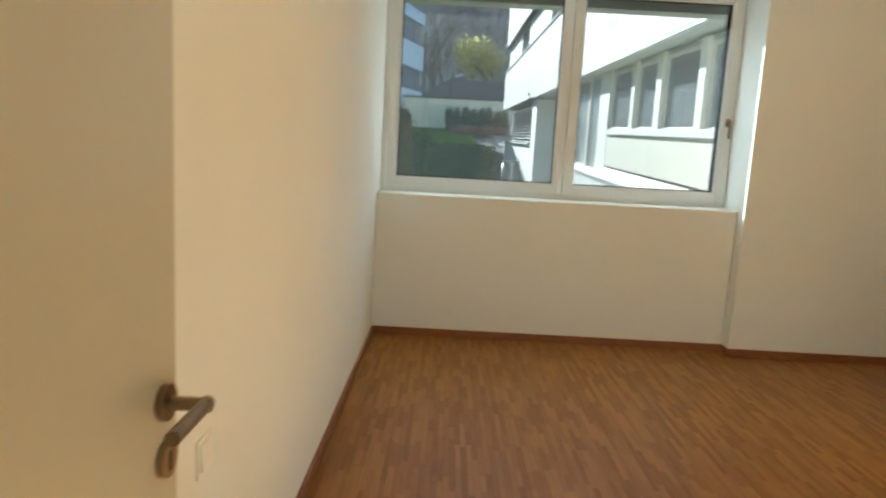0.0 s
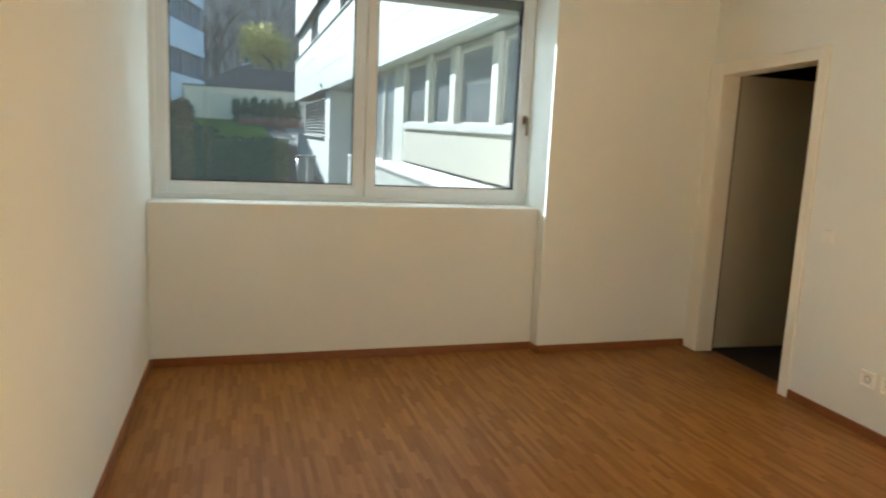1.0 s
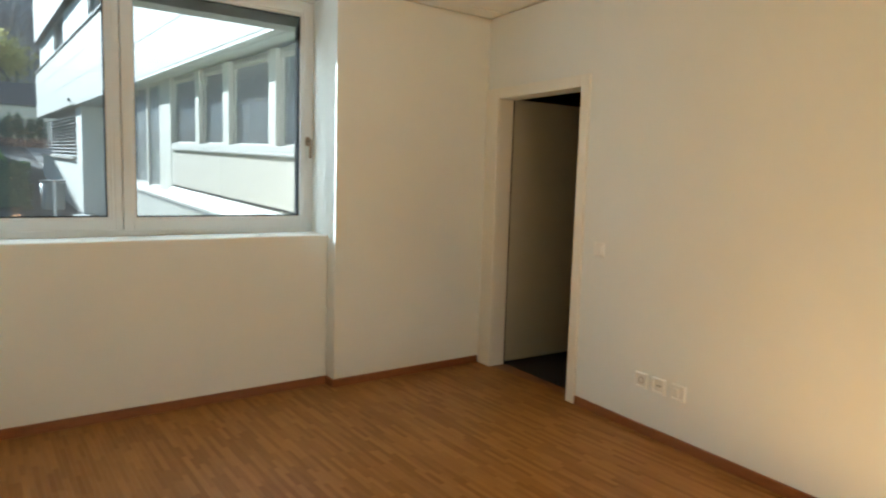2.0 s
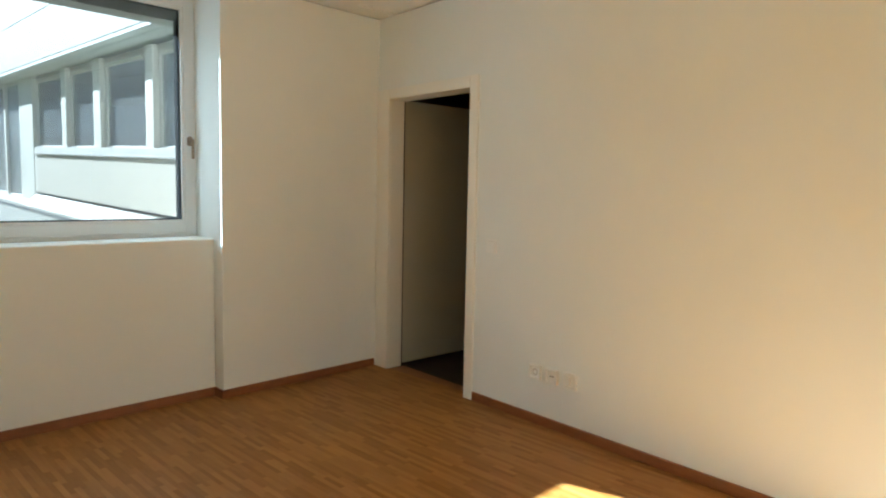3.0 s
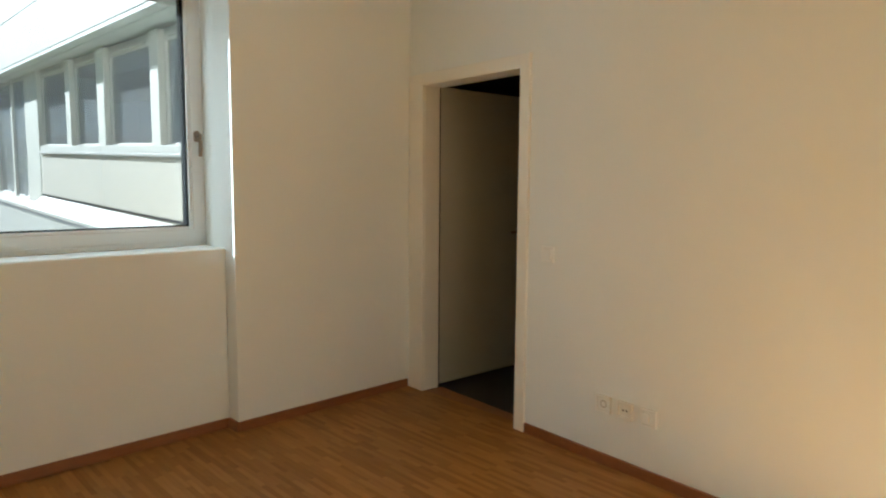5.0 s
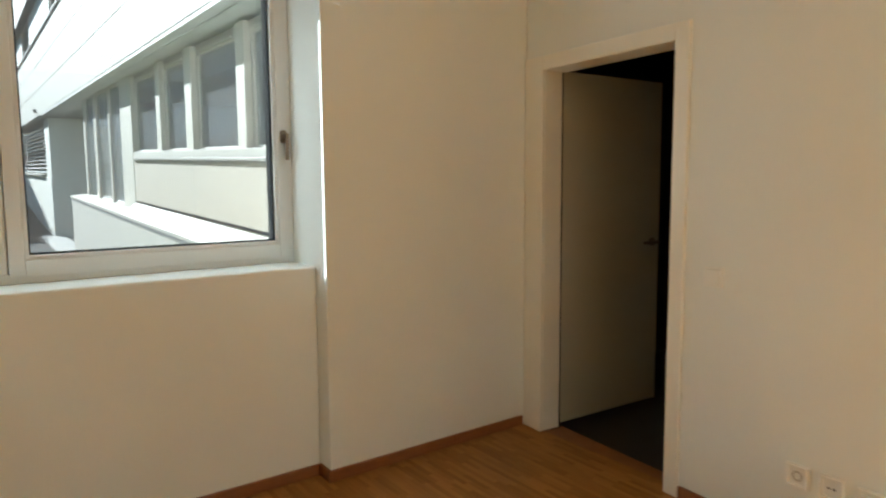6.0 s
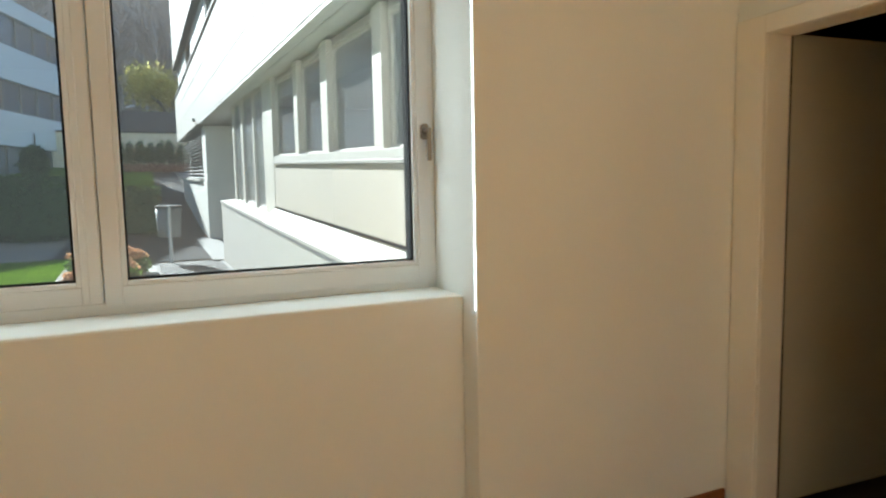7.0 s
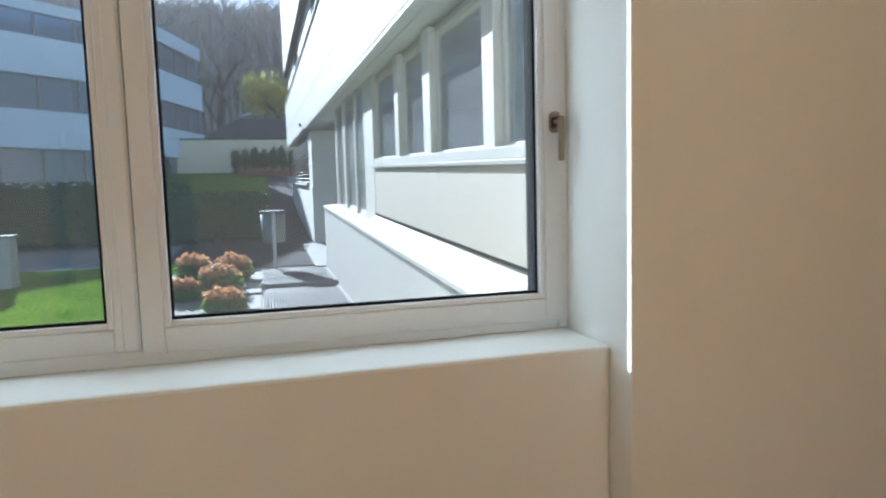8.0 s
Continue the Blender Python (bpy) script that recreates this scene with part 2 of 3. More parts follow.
structure("ceiling", boxes((XL, XR + 0.14, YS - 0.12, YO, H + 0.012, H + 0.25), (XL + 0.012, XR - 0.35, YS, YP - 0.012, H, H + 0.012), (XR - 0.35, XR - 0.018, YS + 4.5, YP - 0.012, H, H + 0.012)), CEIL, "plain white painted ceiling with a thin shadow gap", "ceiling")
# corridor behind the entrance and the unlit room behind the east door
structure("wall_corridor", boxes((-1.4, -1.3, -2.0, YS - 0.12, -0.1, H), (1.4, 1.5, -2.0, YS - 0.12, -0.1, H), (-1.4, 1.5, -2.1, -2.0, -0.1, H), (-1.4, XL - 0.2, YS - 0.12, YS, -0.1, H), (-1.4, 1.5, -2.1, YS - 0.12, H, H + 0.2)), PLASTER, "plain off-white corridor walls", "wall")
structure("floor_corridor", boxes((-1.4, 1.5, -2.1, YS, -0.1, 0.0)), DARKFLOOR, "dark corridor floor covering", "floor")
# unseen far walls, coloured near black so the room stays dark
structure("wall_side_room", boxes((6.2, 6.3, 2.4, 4.95, -0.1, H), (3.7, 6.3, 4.95, YO, -0.1, H), (3.3, 6.3, 2.3, 2.4, -0.1, H), (3.45, 6.3, 2.3, YO, H + 0.001, H + 0.2)), DIMWALL, "plain walls of the unlit room, coloured dark for its shade", "wall")
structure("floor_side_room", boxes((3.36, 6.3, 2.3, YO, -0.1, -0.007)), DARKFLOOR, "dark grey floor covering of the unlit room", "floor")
# skirting
SK = 0.058
def skirting(name, *rows):
    structure(name, boxes(*rows, bevel=0.004), SKIRT, "reddish-brown wooden skirting board along the wall", "skirting board")
skirting("baseboard_west", (XL, XL + 0.016, YS, YW - 0.001, 0, SK))
skirting("baseboard_north", (XL + 0.016, XP - 0.016, YW - 0.016, YW, 0, SK))
skirting("baseboard_recess", (XP - 0.016, XP, YP - 0.016, YW - 0.001, 0, SK))
skirting("baseboard_pier", (XP, XR - 0.035, YP - 0.016, YP, 0, SK))
skirting("baseboard_east", (-0.016, 0, -4.70, -1.103, 0, SK))
bpy.data.objects["baseboard_east"].matrix_basis = EAST

# ---- window ----
win = tagged(new("window_1"), "white two-part window, one fixed pane and one hinged sash with a steel handle", "window", kind="structure")
FY0, FY1 = 4.772, 4.845
X0, X1, ZB, ZT = XL, XP, 1.036, 2.6
part("frame", boxes((X0, X0 + 0.035, FY0 + 0.008, FY1, ZB, ZT), (X1 - 0.035, X1, FY0 + 0.008, FY1, ZB, ZT), (X0 + 0.035, X1 - 0.035, FY0 + 0.008, FY1, ZB, ZB + 0.04), (X0 + 0.035, X1 - 0.035, FY0 + 0.008, FY1, ZT - 0.04, ZT), (0.80, 0.838, FY0 + 0.008, FY1, ZB + 0.04, ZT - 0.04), bevel=0.004), FRAMEWHITE, win)


def sash(name, xa, xb, ga, gb, za, zb, gz0, gz1, y0, seal=0.009):
    """A sash with its glazing bead, seal and pane; ga, gb, gz0, gz1: the visible glass."""
    b = 0.016
    ia, ib, i0, i1 = ga - b, gb + b, gz0 - b, gz1 + b
    s = part(name, boxes((xa, ia, y0, FY1 - 0.012, za, zb), (ib, xb, y0, FY1 - 0.012, za, zb), (ia, ib, y0, FY1 - 0.012, za, i0), (ia, ib, y0, FY1 - 0.012, i1, zb), bevel=0.004), FRAMEWHITE, win)
    yb = y0 + 0.007
    part("glazing_bead", boxes((ia, ga, yb, 4.832, i0, i1), (gb, ib, yb, 4.832, i0, i1), (ga, gb, yb, 4.832, i0, gz0), (ga, gb, yb, 4.832, gz1, i1), bevel=0.003), FRAMEWHITE, s)
    g = 0.007
    part("gasket", boxes((ga, ga + g, 4.806, 4.812, gz0, gz1), (gb - seal, gb, 4.806, 4.812, gz0, gz1), (ga + g, gb - seal, 4.806, 4.812, gz0, gz0 + 0.009), (ga + g, gb - seal, 4.806, 4.812, gz1 - g, gz1)), RUBBER, s, "black rubber seal")
    pane = part("pane", boxes((ga, gb, 4.813, 4.819, gz0, gz1)), PANE, s, "glass pane tinted grey to dim the bright outdoors")
    pane.visible_shadow = False
    return s


sash("fixed_sash", X0 + 0.03, 0.842, -0.402, 0.763, ZB + 0.03, ZT - 0.02, 1.150, 2.50, FY0 + 0.014)
right = sash("opening_sash", 0.846, X1 - 0.022, 0.918, 1.972, ZB + 0.026, ZT - 0.02, 1.148, 2.50, FY0 + 0.006)
bm = bmesh.new()
for dz in (-0.016, 0.0, 0.016):
    bm_tube(bm, (2.019, FY0 + 0.006, 1.664 + dz), (2.019, FY0 - 0.007, 1.664 + dz), 0.016, n=20)
bm_tube(bm, (2.019, FY0 - 0.007, 1.664), (2.019, FY0 - 0.046, 1.664), 0.009, n=14)
bm_box(bm, 2.0095, 2.0285, FY0 - 0.052, FY0 - 0.040, 1.548, 1.678, bevel=0.004)
part("window_handle", bm, STEEL, right, "dull steel lever handle pointing down")
part("guide_rail", boxes((1.969, 1.992, 4.850, 4.880, ZB + 0.04, 2.45)), RUBBER, win, "dark blind guide rail")
part("mullion_cover", boxes((0.785, 0.90, FY1 - 0.011, FY1 + 0.02, ZB + 0.04, ZT - 0.04), bevel=0.003), FRAMEWHITE, win)
part("outer_sill", boxes((X0, X1, FY1 + 0.001, YO + 0.06, SILL + 0.002, SILL + 0.03), bevel=0.004), ALU, win, "pale metal outer sill")
structure("blind_box", boxes((X0, X1, 4.93, 5.10, 2.455, 2.598), bevel=0.004), ALU, "pale metal blind box over the window", "blind box")

# ---- doors ----
door = tagged(new("door_1"), "cream-white flush door standing open along the wall", "door", kind="structure")
leaf = part("leaf", boxes((-0.397, -0.357, -0.24, 0.675, 0.008, 2.03), bevel=0.002), DOOR_DIMMED, door)


def lever(parent, x, y, z, out, along):
    """A round-rose lever handle on a leaf facing out (+-1 in x); along: sign of y to which the lever points."""
    bm = bmesh.new()
    bm_tube(bm, (x, y, z), (x + out * 0.009, y, z), 0.0235, n=28)
    part("rose", bm, STEEL, parent, "round brushed-steel rose")
    bm = bmesh.new()
    bm_tube(bm, (x + out * 0.009, y, z), (x + out * 0.061, y, z), 0.0090, n=18)
    bm_tube(bm, (x + out * 0.053, y - along * 0.0085, z), (x + out * 0.053, y + along * 0.099, z), 0.0090, n=18)
    part("lever", bm, STEEL, parent, "brushed-steel mitred lever")
    bm = bmesh.new()
    bm_tube(bm, (x, y, z - 0.0745), (x + out * 0.009, y, z - 0.0745), 0.0235, n=28)
    part("key_rose", bm, STEEL, parent, "round brushed-steel key escutcheon")
    bm = boxes((min(x + out * 0.0085, x + out * 0.0096), max(x + out * 0.0085, x + out * 0.0096), y - 0.004, y + 0.004, z - 0.0885, z - 0.063))
    part("keyhole", bm, HOLE, parent, "dark keyhole")


lever(leaf, -0.357, 0.634, 1.0285, 1, -1)
structure("door_frame_1", boxes((-0.395, -0.375, YS - 0.12, YS + 0.012, 0, 2.08), (0.50, 0.52, YS - 0.12, YS + 0.012, 0, 2.08), (-0.375, 0.50, YS - 0.12, YS + 0.012, 2.05, 2.08), bevel=0.002), LACQUER, "white lacquered frame of the entrance door", "door frame")

frame2 = structure("door_frame_2", boxes(
    (-0.018, 0, -0.158, -0.006, 0, 2.112), (-0.018, 0, -1.100, -1.024, 0, 2.112), (-0.018, 0, -1.024, -0.158, 2.036, 2.112),
    (0, 0.128, -0.158, -0.120, 0, 2.075), (0, 0.150, -1.060, -1.024, 0, 2.075), (0, 0.150, -1.024, -0.158, 2.036, 2.075),
    bevel=0.005), LACQUER, "white lacquered door frame with flat casings", "door frame")
frame2.matrix_basis = EAST
# added black strip, the shade between jamb and leaf
part("seal", boxes((0.129, 0.136, -0.150, -0.122, 0, 2.03)), RUBBER, frame2, "dark strip for the shade in the door gap")
part("threshold", boxes((0, 0.155, -1.024, -0.158, -0.02, -0.001), bevel=0.001), SKIRT, frame2, "brown wooden threshold")
door2 = tagged(new("door_2"), "white flush door opened into the unlit room", "door", kind="structure")
door2.matrix_basis = EAST @ pose(0.139, -0.154, 0, 0, 0, 1.0)
# second black strip darkens the hinge side like a shaded gap
part("hinge_shade", boxes((0.128, 0.134, -0.158, -0.151, 0.0, 2.033)), RUBBER, frame2, "dark strip for the shade at the hinges")
# leaf colour is darkened to carry the unlit room's shade
leaf2 = part("leaf", boxes((0.0, 0.84, 0.0, 0.038, 0.022, 2.044), bevel=0.002), DOOR_DIMMED, door2)
bm = bmesh.new()
bm_tube(bm, (0.77, 0, 1.05), (0.77, -0.009, 1.05), 0.026, n=24)
bm_tube(bm, (0.77, -0.009, 1.05), (0.77, -0.055, 1.05), 0.010, n=14)
bm_tube(bm, (0.78, -0.048, 1.05), (0.65, -0.048, 1.05), 0.010, n=14)
part("handle", bm, STEEL, leaf2, "brushed-steel lever")


# ---- switches and sockets ----
def plate(name, wall_x, out, y, z, label, category, kind="switch", group="", thick=0.012):
    """A square fitting: a raised surround with a sunk insert, or a tilted rocker."""
    ob = thing(name, label, category, group, at=(wall_x, y, z))

    def slab(bm, d0, d1, y0, y1, z0, z1, bevel=0.0):
        a, b = sorted((out * d0, out * d1))
        return bm_box(bm, a, b, y0, y1, z0, z1, bevel=bevel)

    bm = bmesh.new()
    for y0, y1, z0, z1 in ((-0.043, -0.032, -0.043, 0.043), (0.032, 0.043, -0.043, 0.043), (-0.032, 0.032, -0.043, -0.032), (-0.032, 0.032, 0.032, 0.043)):
        slab(bm, 0, thick, y0, y1, z0, z1, 0.0015)
    part("surround", bm, PLASTIC, ob)
    if kind == "switch":
        # backing is greyed to carry the shade around the rocker
        part("backing", slab(bmesh.new(), 0, thick * 0.4, -0.032, 0.032, -0.032, 0.032), PLASTICDK, ob, "grey backing for the shade in the gap")
        bm = slab(bmesh.new(), thick * 0.4, thick + 0.004, -0.030, 0.030, -0.030, 0.030, 0.002)
        for v in bm.verts:
            if abs(v.co.x) > thick * 0.7 and v.co.z < 0:
                v.co.x += out * 0.004
        part("rocker", bm, PLASTIC, ob, "tilted rocker")
    else:
        part("insert", slab(bmesh.new(), 0, thick * 0.45, -0.032, 0.032, -0.032, 0.032), PLASTIC, ob, "sunk insert")
        d = thick * 0.45
        if kind == "holes":
            for dy in (-0.0095, 0.0095):
                part("contact_hole", bm_tube(bmesh.new(), (out * (d - 0.001), dy, 0), (out * (d + 0.001), dy, 0), 0.0046, n=12), HOLE, ob, "dark contact hole")
        if kind == "ring":
            bm = bmesh.new()
            n = 24
            for k in range(n):
                a0, a1 = k * math.tau / n, (k + 1) * math.tau / n
                bm.faces.new([bm.verts.new((out * (d + 0.001), r * math.cos(a), r * math.sin(a))) for r, a in ((0.014, a0), (0.020, a0), (0.020, a1), (0.014, a1))])
            part("ring", bm, PLASTICDK, ob, "thin round groove")
        if kind == "cover":
            part("cover_cap", slab(bmesh.new(), d, thick + 0.006, -0.004, 0.028, -0.024, 0.024, 0.002), PLASTIC, ob, "raised half cap")
    return ob


for ob in (plate("light_switch", 0, -1, -1.245, 1.030, "white square light switch on the plastered wall beside the door", "light switch"),
           plate("data_socket", 0, -1, -1.638, 0.312, "white square socket with a round cover low on the wall", "socket", "ring", "sockets low on the wall", 0.020),
           plate("wall_socket", 0, -1, -1.764, 0.312, "white square power socket with two dark holes", "socket", "holes", "sockets low on the wall", 0.020),
           plate("blank_socket", 0, -1, -1.898, 0.312, "white square cover plate with a raised half cap", "socket", "cover", "sockets low on the wall", 0.020)):
    ob.matrix_basis = EAST @ Matrix.Translation(ob.location)
plate("light_switch", XL, 1, 1.192, 0.680, "white square light switch on the wall behind the open door", "light switch", thick=0.006)

# ---- wing across the corner ----
wing = thing("office_wing", "white two-storey building wing with ribbon windows and a projecting upper band", "building")
S1, S2 = 0.034, 0.022
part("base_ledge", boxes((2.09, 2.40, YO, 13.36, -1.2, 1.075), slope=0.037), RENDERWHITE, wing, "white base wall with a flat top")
bm = boxes((2.075, 2.2345, YO, 9.37, 1.076, 1.105), (2.075, 2.40, 9.371, 13.39, 1.076, 1.105), slope=0.037)
for v in bm.verts:
    if v.co.x > 2.2 and v.co.z > 1.09 + 0.037 * (v.co.y - 9.0):
        v.co.z += 0.118 if v.co.y < 9.3705 else 0.03
part("ledge_cap", bm, RENDERWHITE, wing, "white sloping metal coping")
# dark strip painted as the shadow under the shallow coping
part("cap_shadow_strip", boxes((2.082, 2.089, YO, 13.36, 1.046, 1.072), slope=0.037), JOINT, wing, "grey strip drawn as the coping's shadow line")
part("base_joint", boxes((2.2270, 2.2345, YO, 9.36, 1.228, 1.246), slope=S1), RUBBER, wing, "thin dark joint")
part("spandrel", boxes((2.235, 2.45, YO, 9.33, 1.08, 1.68), slope=S1), SPANDREL, wing, "cream panel below the windows")
part("window_sill", boxes((2.208, 2.40, YO, 9.36, 1.685, 1.712), slope=S1, bevel=0.004), ALU, wing, "pale metal sill")
part("lower_rail", boxes((2.245, 2.36, YO, 9.39, 1.713, 1.772), slope=S1, bevel=0.004), RENDERWHITE, wing, "white window board")
part("soffit", boxes((2.075, 2.46, YO, 17.1, 2.625, 2.66), slope=S2), SOFFIT, wing, "pale grey soffit below the band")
part("soffit_joint", boxes((2.17, 2.178, YO, 17.1, 2.621, 2.6245), slope=S2), GREYPANEL, wing)
part("head_rail", boxes((2.335, 2.40, YO, 13.0, 2.54, 2.62), slope=S1), ALU, wing)
# deep posts between the sill windows; the panes sit well behind their fronts
for ya, yb in ((6.03, 6.20), (7.29, 7.49), (8.35, 8.51)):
    part("post", boxes((2.285, 2.335, ya, yb, 1.773, 2.615), slope=S1, bevel=0.004), ALU_LIGHT, wing, "pale upright post")


def window_unit(name, ya, yb, za, zb, side=0.04, x0=2.330, xg=2.345):
    """A sash frame with a seal round a pane set back in it."""
    w = part(name, boxes((x0, xg + 0.02, ya, ya + side, za, zb), (x0, xg + 0.02, yb - side, yb, za, zb), (x0, xg + 0.02, ya + side, yb - side, zb - 0.04, zb), (x0, xg + 0.02, ya + side, yb - side, za, za + 0.02), slope=S1, bevel=0.003), ALU_LIGHT, wing)
    part("seal", boxes((xg - 0.004, xg + 0.004, ya + side, ya + side + 0.010, za + 0.02, zb - 0.04), slope=S1), JOINT, w, "dark seal")
    part("pane", boxes((xg, xg + 0.006, ya + side, yb - side, za + 0.02, zb - 0.04), slope=S1), PANE_FAR, w, "bluish reflecting pane").visible_shadow = False
    # thin white bar across the head of the sash
    part("head_bar", boxes((x0 - 0.024, x0 - 0.003, ya + 0.15, yb - 0.12, zb - 0.020, zb - 0.006), slope=S1), RENDERWHITE, w, "thin white bar at the window head")


for ya, yb in ((8.52, 9.65), (7.50, 8.34), (6.21, 7.28), (5.12, 6.02)):
    window_unit("window", ya, yb, 1.773, 2.57)


def drape(x, ya, yb, z0, z1, lean=0.0, folds=5, slope=S1, amp=0.022):
    bm = bmesh.new()
    n, rows = folds * 8, 6
    grid = []
    for j in range(rows + 1):
        v = j / rows
        line = []
        for i in range(n + 1):
            u = i / n
            y = ya + (yb - ya) * u + lean * v
            line.append(bm.verts.new((x + amp * math.sin(u * folds * math.tau), y, z0 + (z1 - z0) * v + slope * (y - 9))))
        grid.append(line)
    for j in range(rows):
        for i in range(n):
            bm.faces.new((grid[j][i], grid[j][i + 1], grid[j + 1][i + 1], grid[j + 1][i]))
    bmesh.ops.solidify(bm, geom=bm.faces[:], thickness=0.006)
    return bm


tagged(part("curtain", drape(2.368, 5.20, 5.99, 1.80, 2.52, -0.10, 4, amp=0.018), CURTAINDK, None, smooth=True), "grey curtain hanging behind the window", "curtain")
# tall glazing beyond the sill windows
part("panel_return", boxes((2.290, 2.40, 9.362, 9.655, 1.12, 1.77), slope=S1), ALU_LIGHT, wing)
part("tall_panel", boxes((2.285, 2.335, 9.66, 10.28, 1.12, 2.615), slope=S1, bevel=0.003), ALU_LIGHT, wing, "pale upright panel")
for ya, yb in ((10.98, 11.08), (12.00, 12.20), (12.98, 13.15)):
    part("mullion", boxes((2.285, 2.335, ya, yb, 1.12, 2.615), slope=S1, bevel=0.003), ALU_LIGHT, wing, "pale mullion")
for ya, yb in ((10.29, 10.97), (11.09, 11.99), (12.21, 12.97)):
    window_unit("tall_window", ya, yb, 1.13, 2.60, side=0.035, x0=2.296, xg=2.303)
tagged(part("curtain", drape(2.322, 10.34, 10.93, 1.16, 2.56, 0.05, 4, amp=0.006), CURTAIN, None, smooth=True), "pale curtain drawn to the side behind tall glazing", "curtain")
tagged(part("curtain", drape(2.322, 11.14, 11.70, 1.16, 2.56, 0.24, 4, amp=0.006), CURTAIN, None, smooth=True), "pale curtain drawn to the side behind tall glazing", "curtain")
tagged(part("curtain", drape(2.322, 12.42, 12.93, 1.16, 2.56, -0.16, 5, amp=0.006), CURTAIN, None, smooth=True), "pale curtain drawn to the side behind tall glazing", "curtain")
# rooms behind the glazing
part("inner_room", boxes((4.6, 4.7, YO + 0.02, 13.3, 0.4, 2.75), (2.42, 4.6, YO + 0.02, YO + 0.1, 0.4, 2.75), (2.42, 4.6, 13.2, 13.3, 0.4, 2.75), (2.42, 4.6, YO + 0.1, 13.2, 0.4, 0.5), (2.47, 4.6, YO + 0.1, 13.2, 2.68, 2.75), slope=S1), LIGHTROOM, wing, "dim rooms behind the glass")
# recessed entrance and louvred end
part("end_wall", boxes((2.40, 3.5, 12.86, 13.10, -1.0, 2.62), slope=S2), RENDERWHITE, wing)
part("recess_wall", boxes((3.3, 3.5, 13.2, 17.2, -1.0, 2.62), slope=S2), LIFTEDWHITE, wing, "pale wall of the recessed entrance")
part("louvre_wall", boxes((2.19, 3.4, 17.1, 26.3, -1.0, 1.42), (2.5, 3.4, 18.2, 26.3, 1.42, 2.55), slope=S2), LIFTEDWHITE, wing, "white wall below louvres")
part("corner_post", boxes((2.22, 3.4, 17.3, 18.2, 1.421, 2.62), slope=S2), LIFTEDWHITE, wing, "white corner wall")
part("louvre_sill", boxes((2.12, 2.5, 18.2, 26.3, 1.43, 1.47), slope=S2), RENDERWHITE, wing)
louvre = part("louvre", boxes((2.44, 2.48, 18.2, 26.3, 1.47, 2.55), slope=S2), JOINT, wing, "dark louvred opening")
for k in range(12):
    z = 1.50 + k * 0.088
    bm = bmesh.new()
    q = [(2.20, z), (2.215, z - 0.008), (2.36, z + 0.022), (2.345, z + 0.030)]
    va = [bm.verts.new((x, 18.2, zz + S2 * 9.2)) for x, zz in q]
    vb = [bm.verts.new((x, 26.3, zz + S2 * 17.3)) for x, zz in q]
    for i in range(4):
        bm.faces.new((va[i], va[(i + 1) % 4], vb[(i + 1) % 4], vb[i]))
    bm.faces.new(va)
    bm.faces.new(vb[::-1])
    part("slat", bm, SLATM, louvre)
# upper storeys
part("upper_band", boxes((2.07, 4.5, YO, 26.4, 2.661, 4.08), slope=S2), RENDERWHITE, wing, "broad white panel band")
for z in (3.15, 3.62):
    part("band_joint", boxes((2.066, 2.071, YO, 26.4, z, z + 0.008), slope=S2), GREYPANEL, wing)
part("band_coping", boxes((2.04, 2.3, YO, 26.42, 4.081, 4.115), slope=S2), JOINT, wing, "dark coping line")
part("upper_window_band", boxes((2.45, 2.6, YO, 26.3, 4.09, 5.05), slope=S2), INSIDE, wing, "dim bluish fill behind the upper panes")
y = 5.3
k = 0
while y < 26.0:
    yb = min(y + 2.1, 26.3)
    if k % 3 != 1:
        part("upper_panel", boxes((2.20, 2.30, y, yb - 0.06, 4.116, 5.05), slope=S2), SOFFIT, wing, "pale grey panel")
    else:
        w = part("upper_window", boxes((2.22, 2.30, y, y + 0.07, 4.116, 5.05), slope=S2), ALU, wing)
        part("jamb", boxes((2.22, 2.30, yb - 0.13, yb - 0.06, 4.116, 5.05), slope=S2), ALU, w)
        part("pane", boxes((2.27, 2.276, y + 0.07, yb - 0.13, 4.12, 5.05), slope=S2), PANE_FAR, w)
    y += 2.1
    k += 1
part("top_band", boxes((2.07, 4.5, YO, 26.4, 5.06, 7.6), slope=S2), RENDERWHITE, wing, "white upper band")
part("top_coping", boxes((2.04, 2.2, YO, 26.42, 5.03, 5.058), slope=S2), JOINT, wing)
part("roof", boxes((2.0, 12, -2.5, 26.5, 7.62, 7.75), slope=S2), GREYPANEL, wing)
part("back_wall", boxes((11.8, 12, -2.5, 26.4, -1.0, 7.6), (4.5, 11.8, 26.2, 26.4, -1, 7.6)), RENDERWHITE, wing)

# ---- ground and far things ----
def ground_z(x, y):
    """The lie of the land outside: a gentle rise, a bank behind the hedges, then a wooded hill."""
    z = 0.25 + 0.024 * (y - 12)
    if y > 19:
        z += 0.075 * min(y - 19, 34)
    if y > 55:
        d = y - 55
        z += 0.34 * d - 0.0009 * d * d if d < 170 else 0.34 * 170 - 0.0009 * 170 * 170
        z += 3.0 * noise.noise(Vector((x * 0.02, y * 0.02, 0))) * min(1, d / 40)
        z += (0.10 * -x if x < 0 else 0.0) * min(1, d / 100) * 0.4
    return z


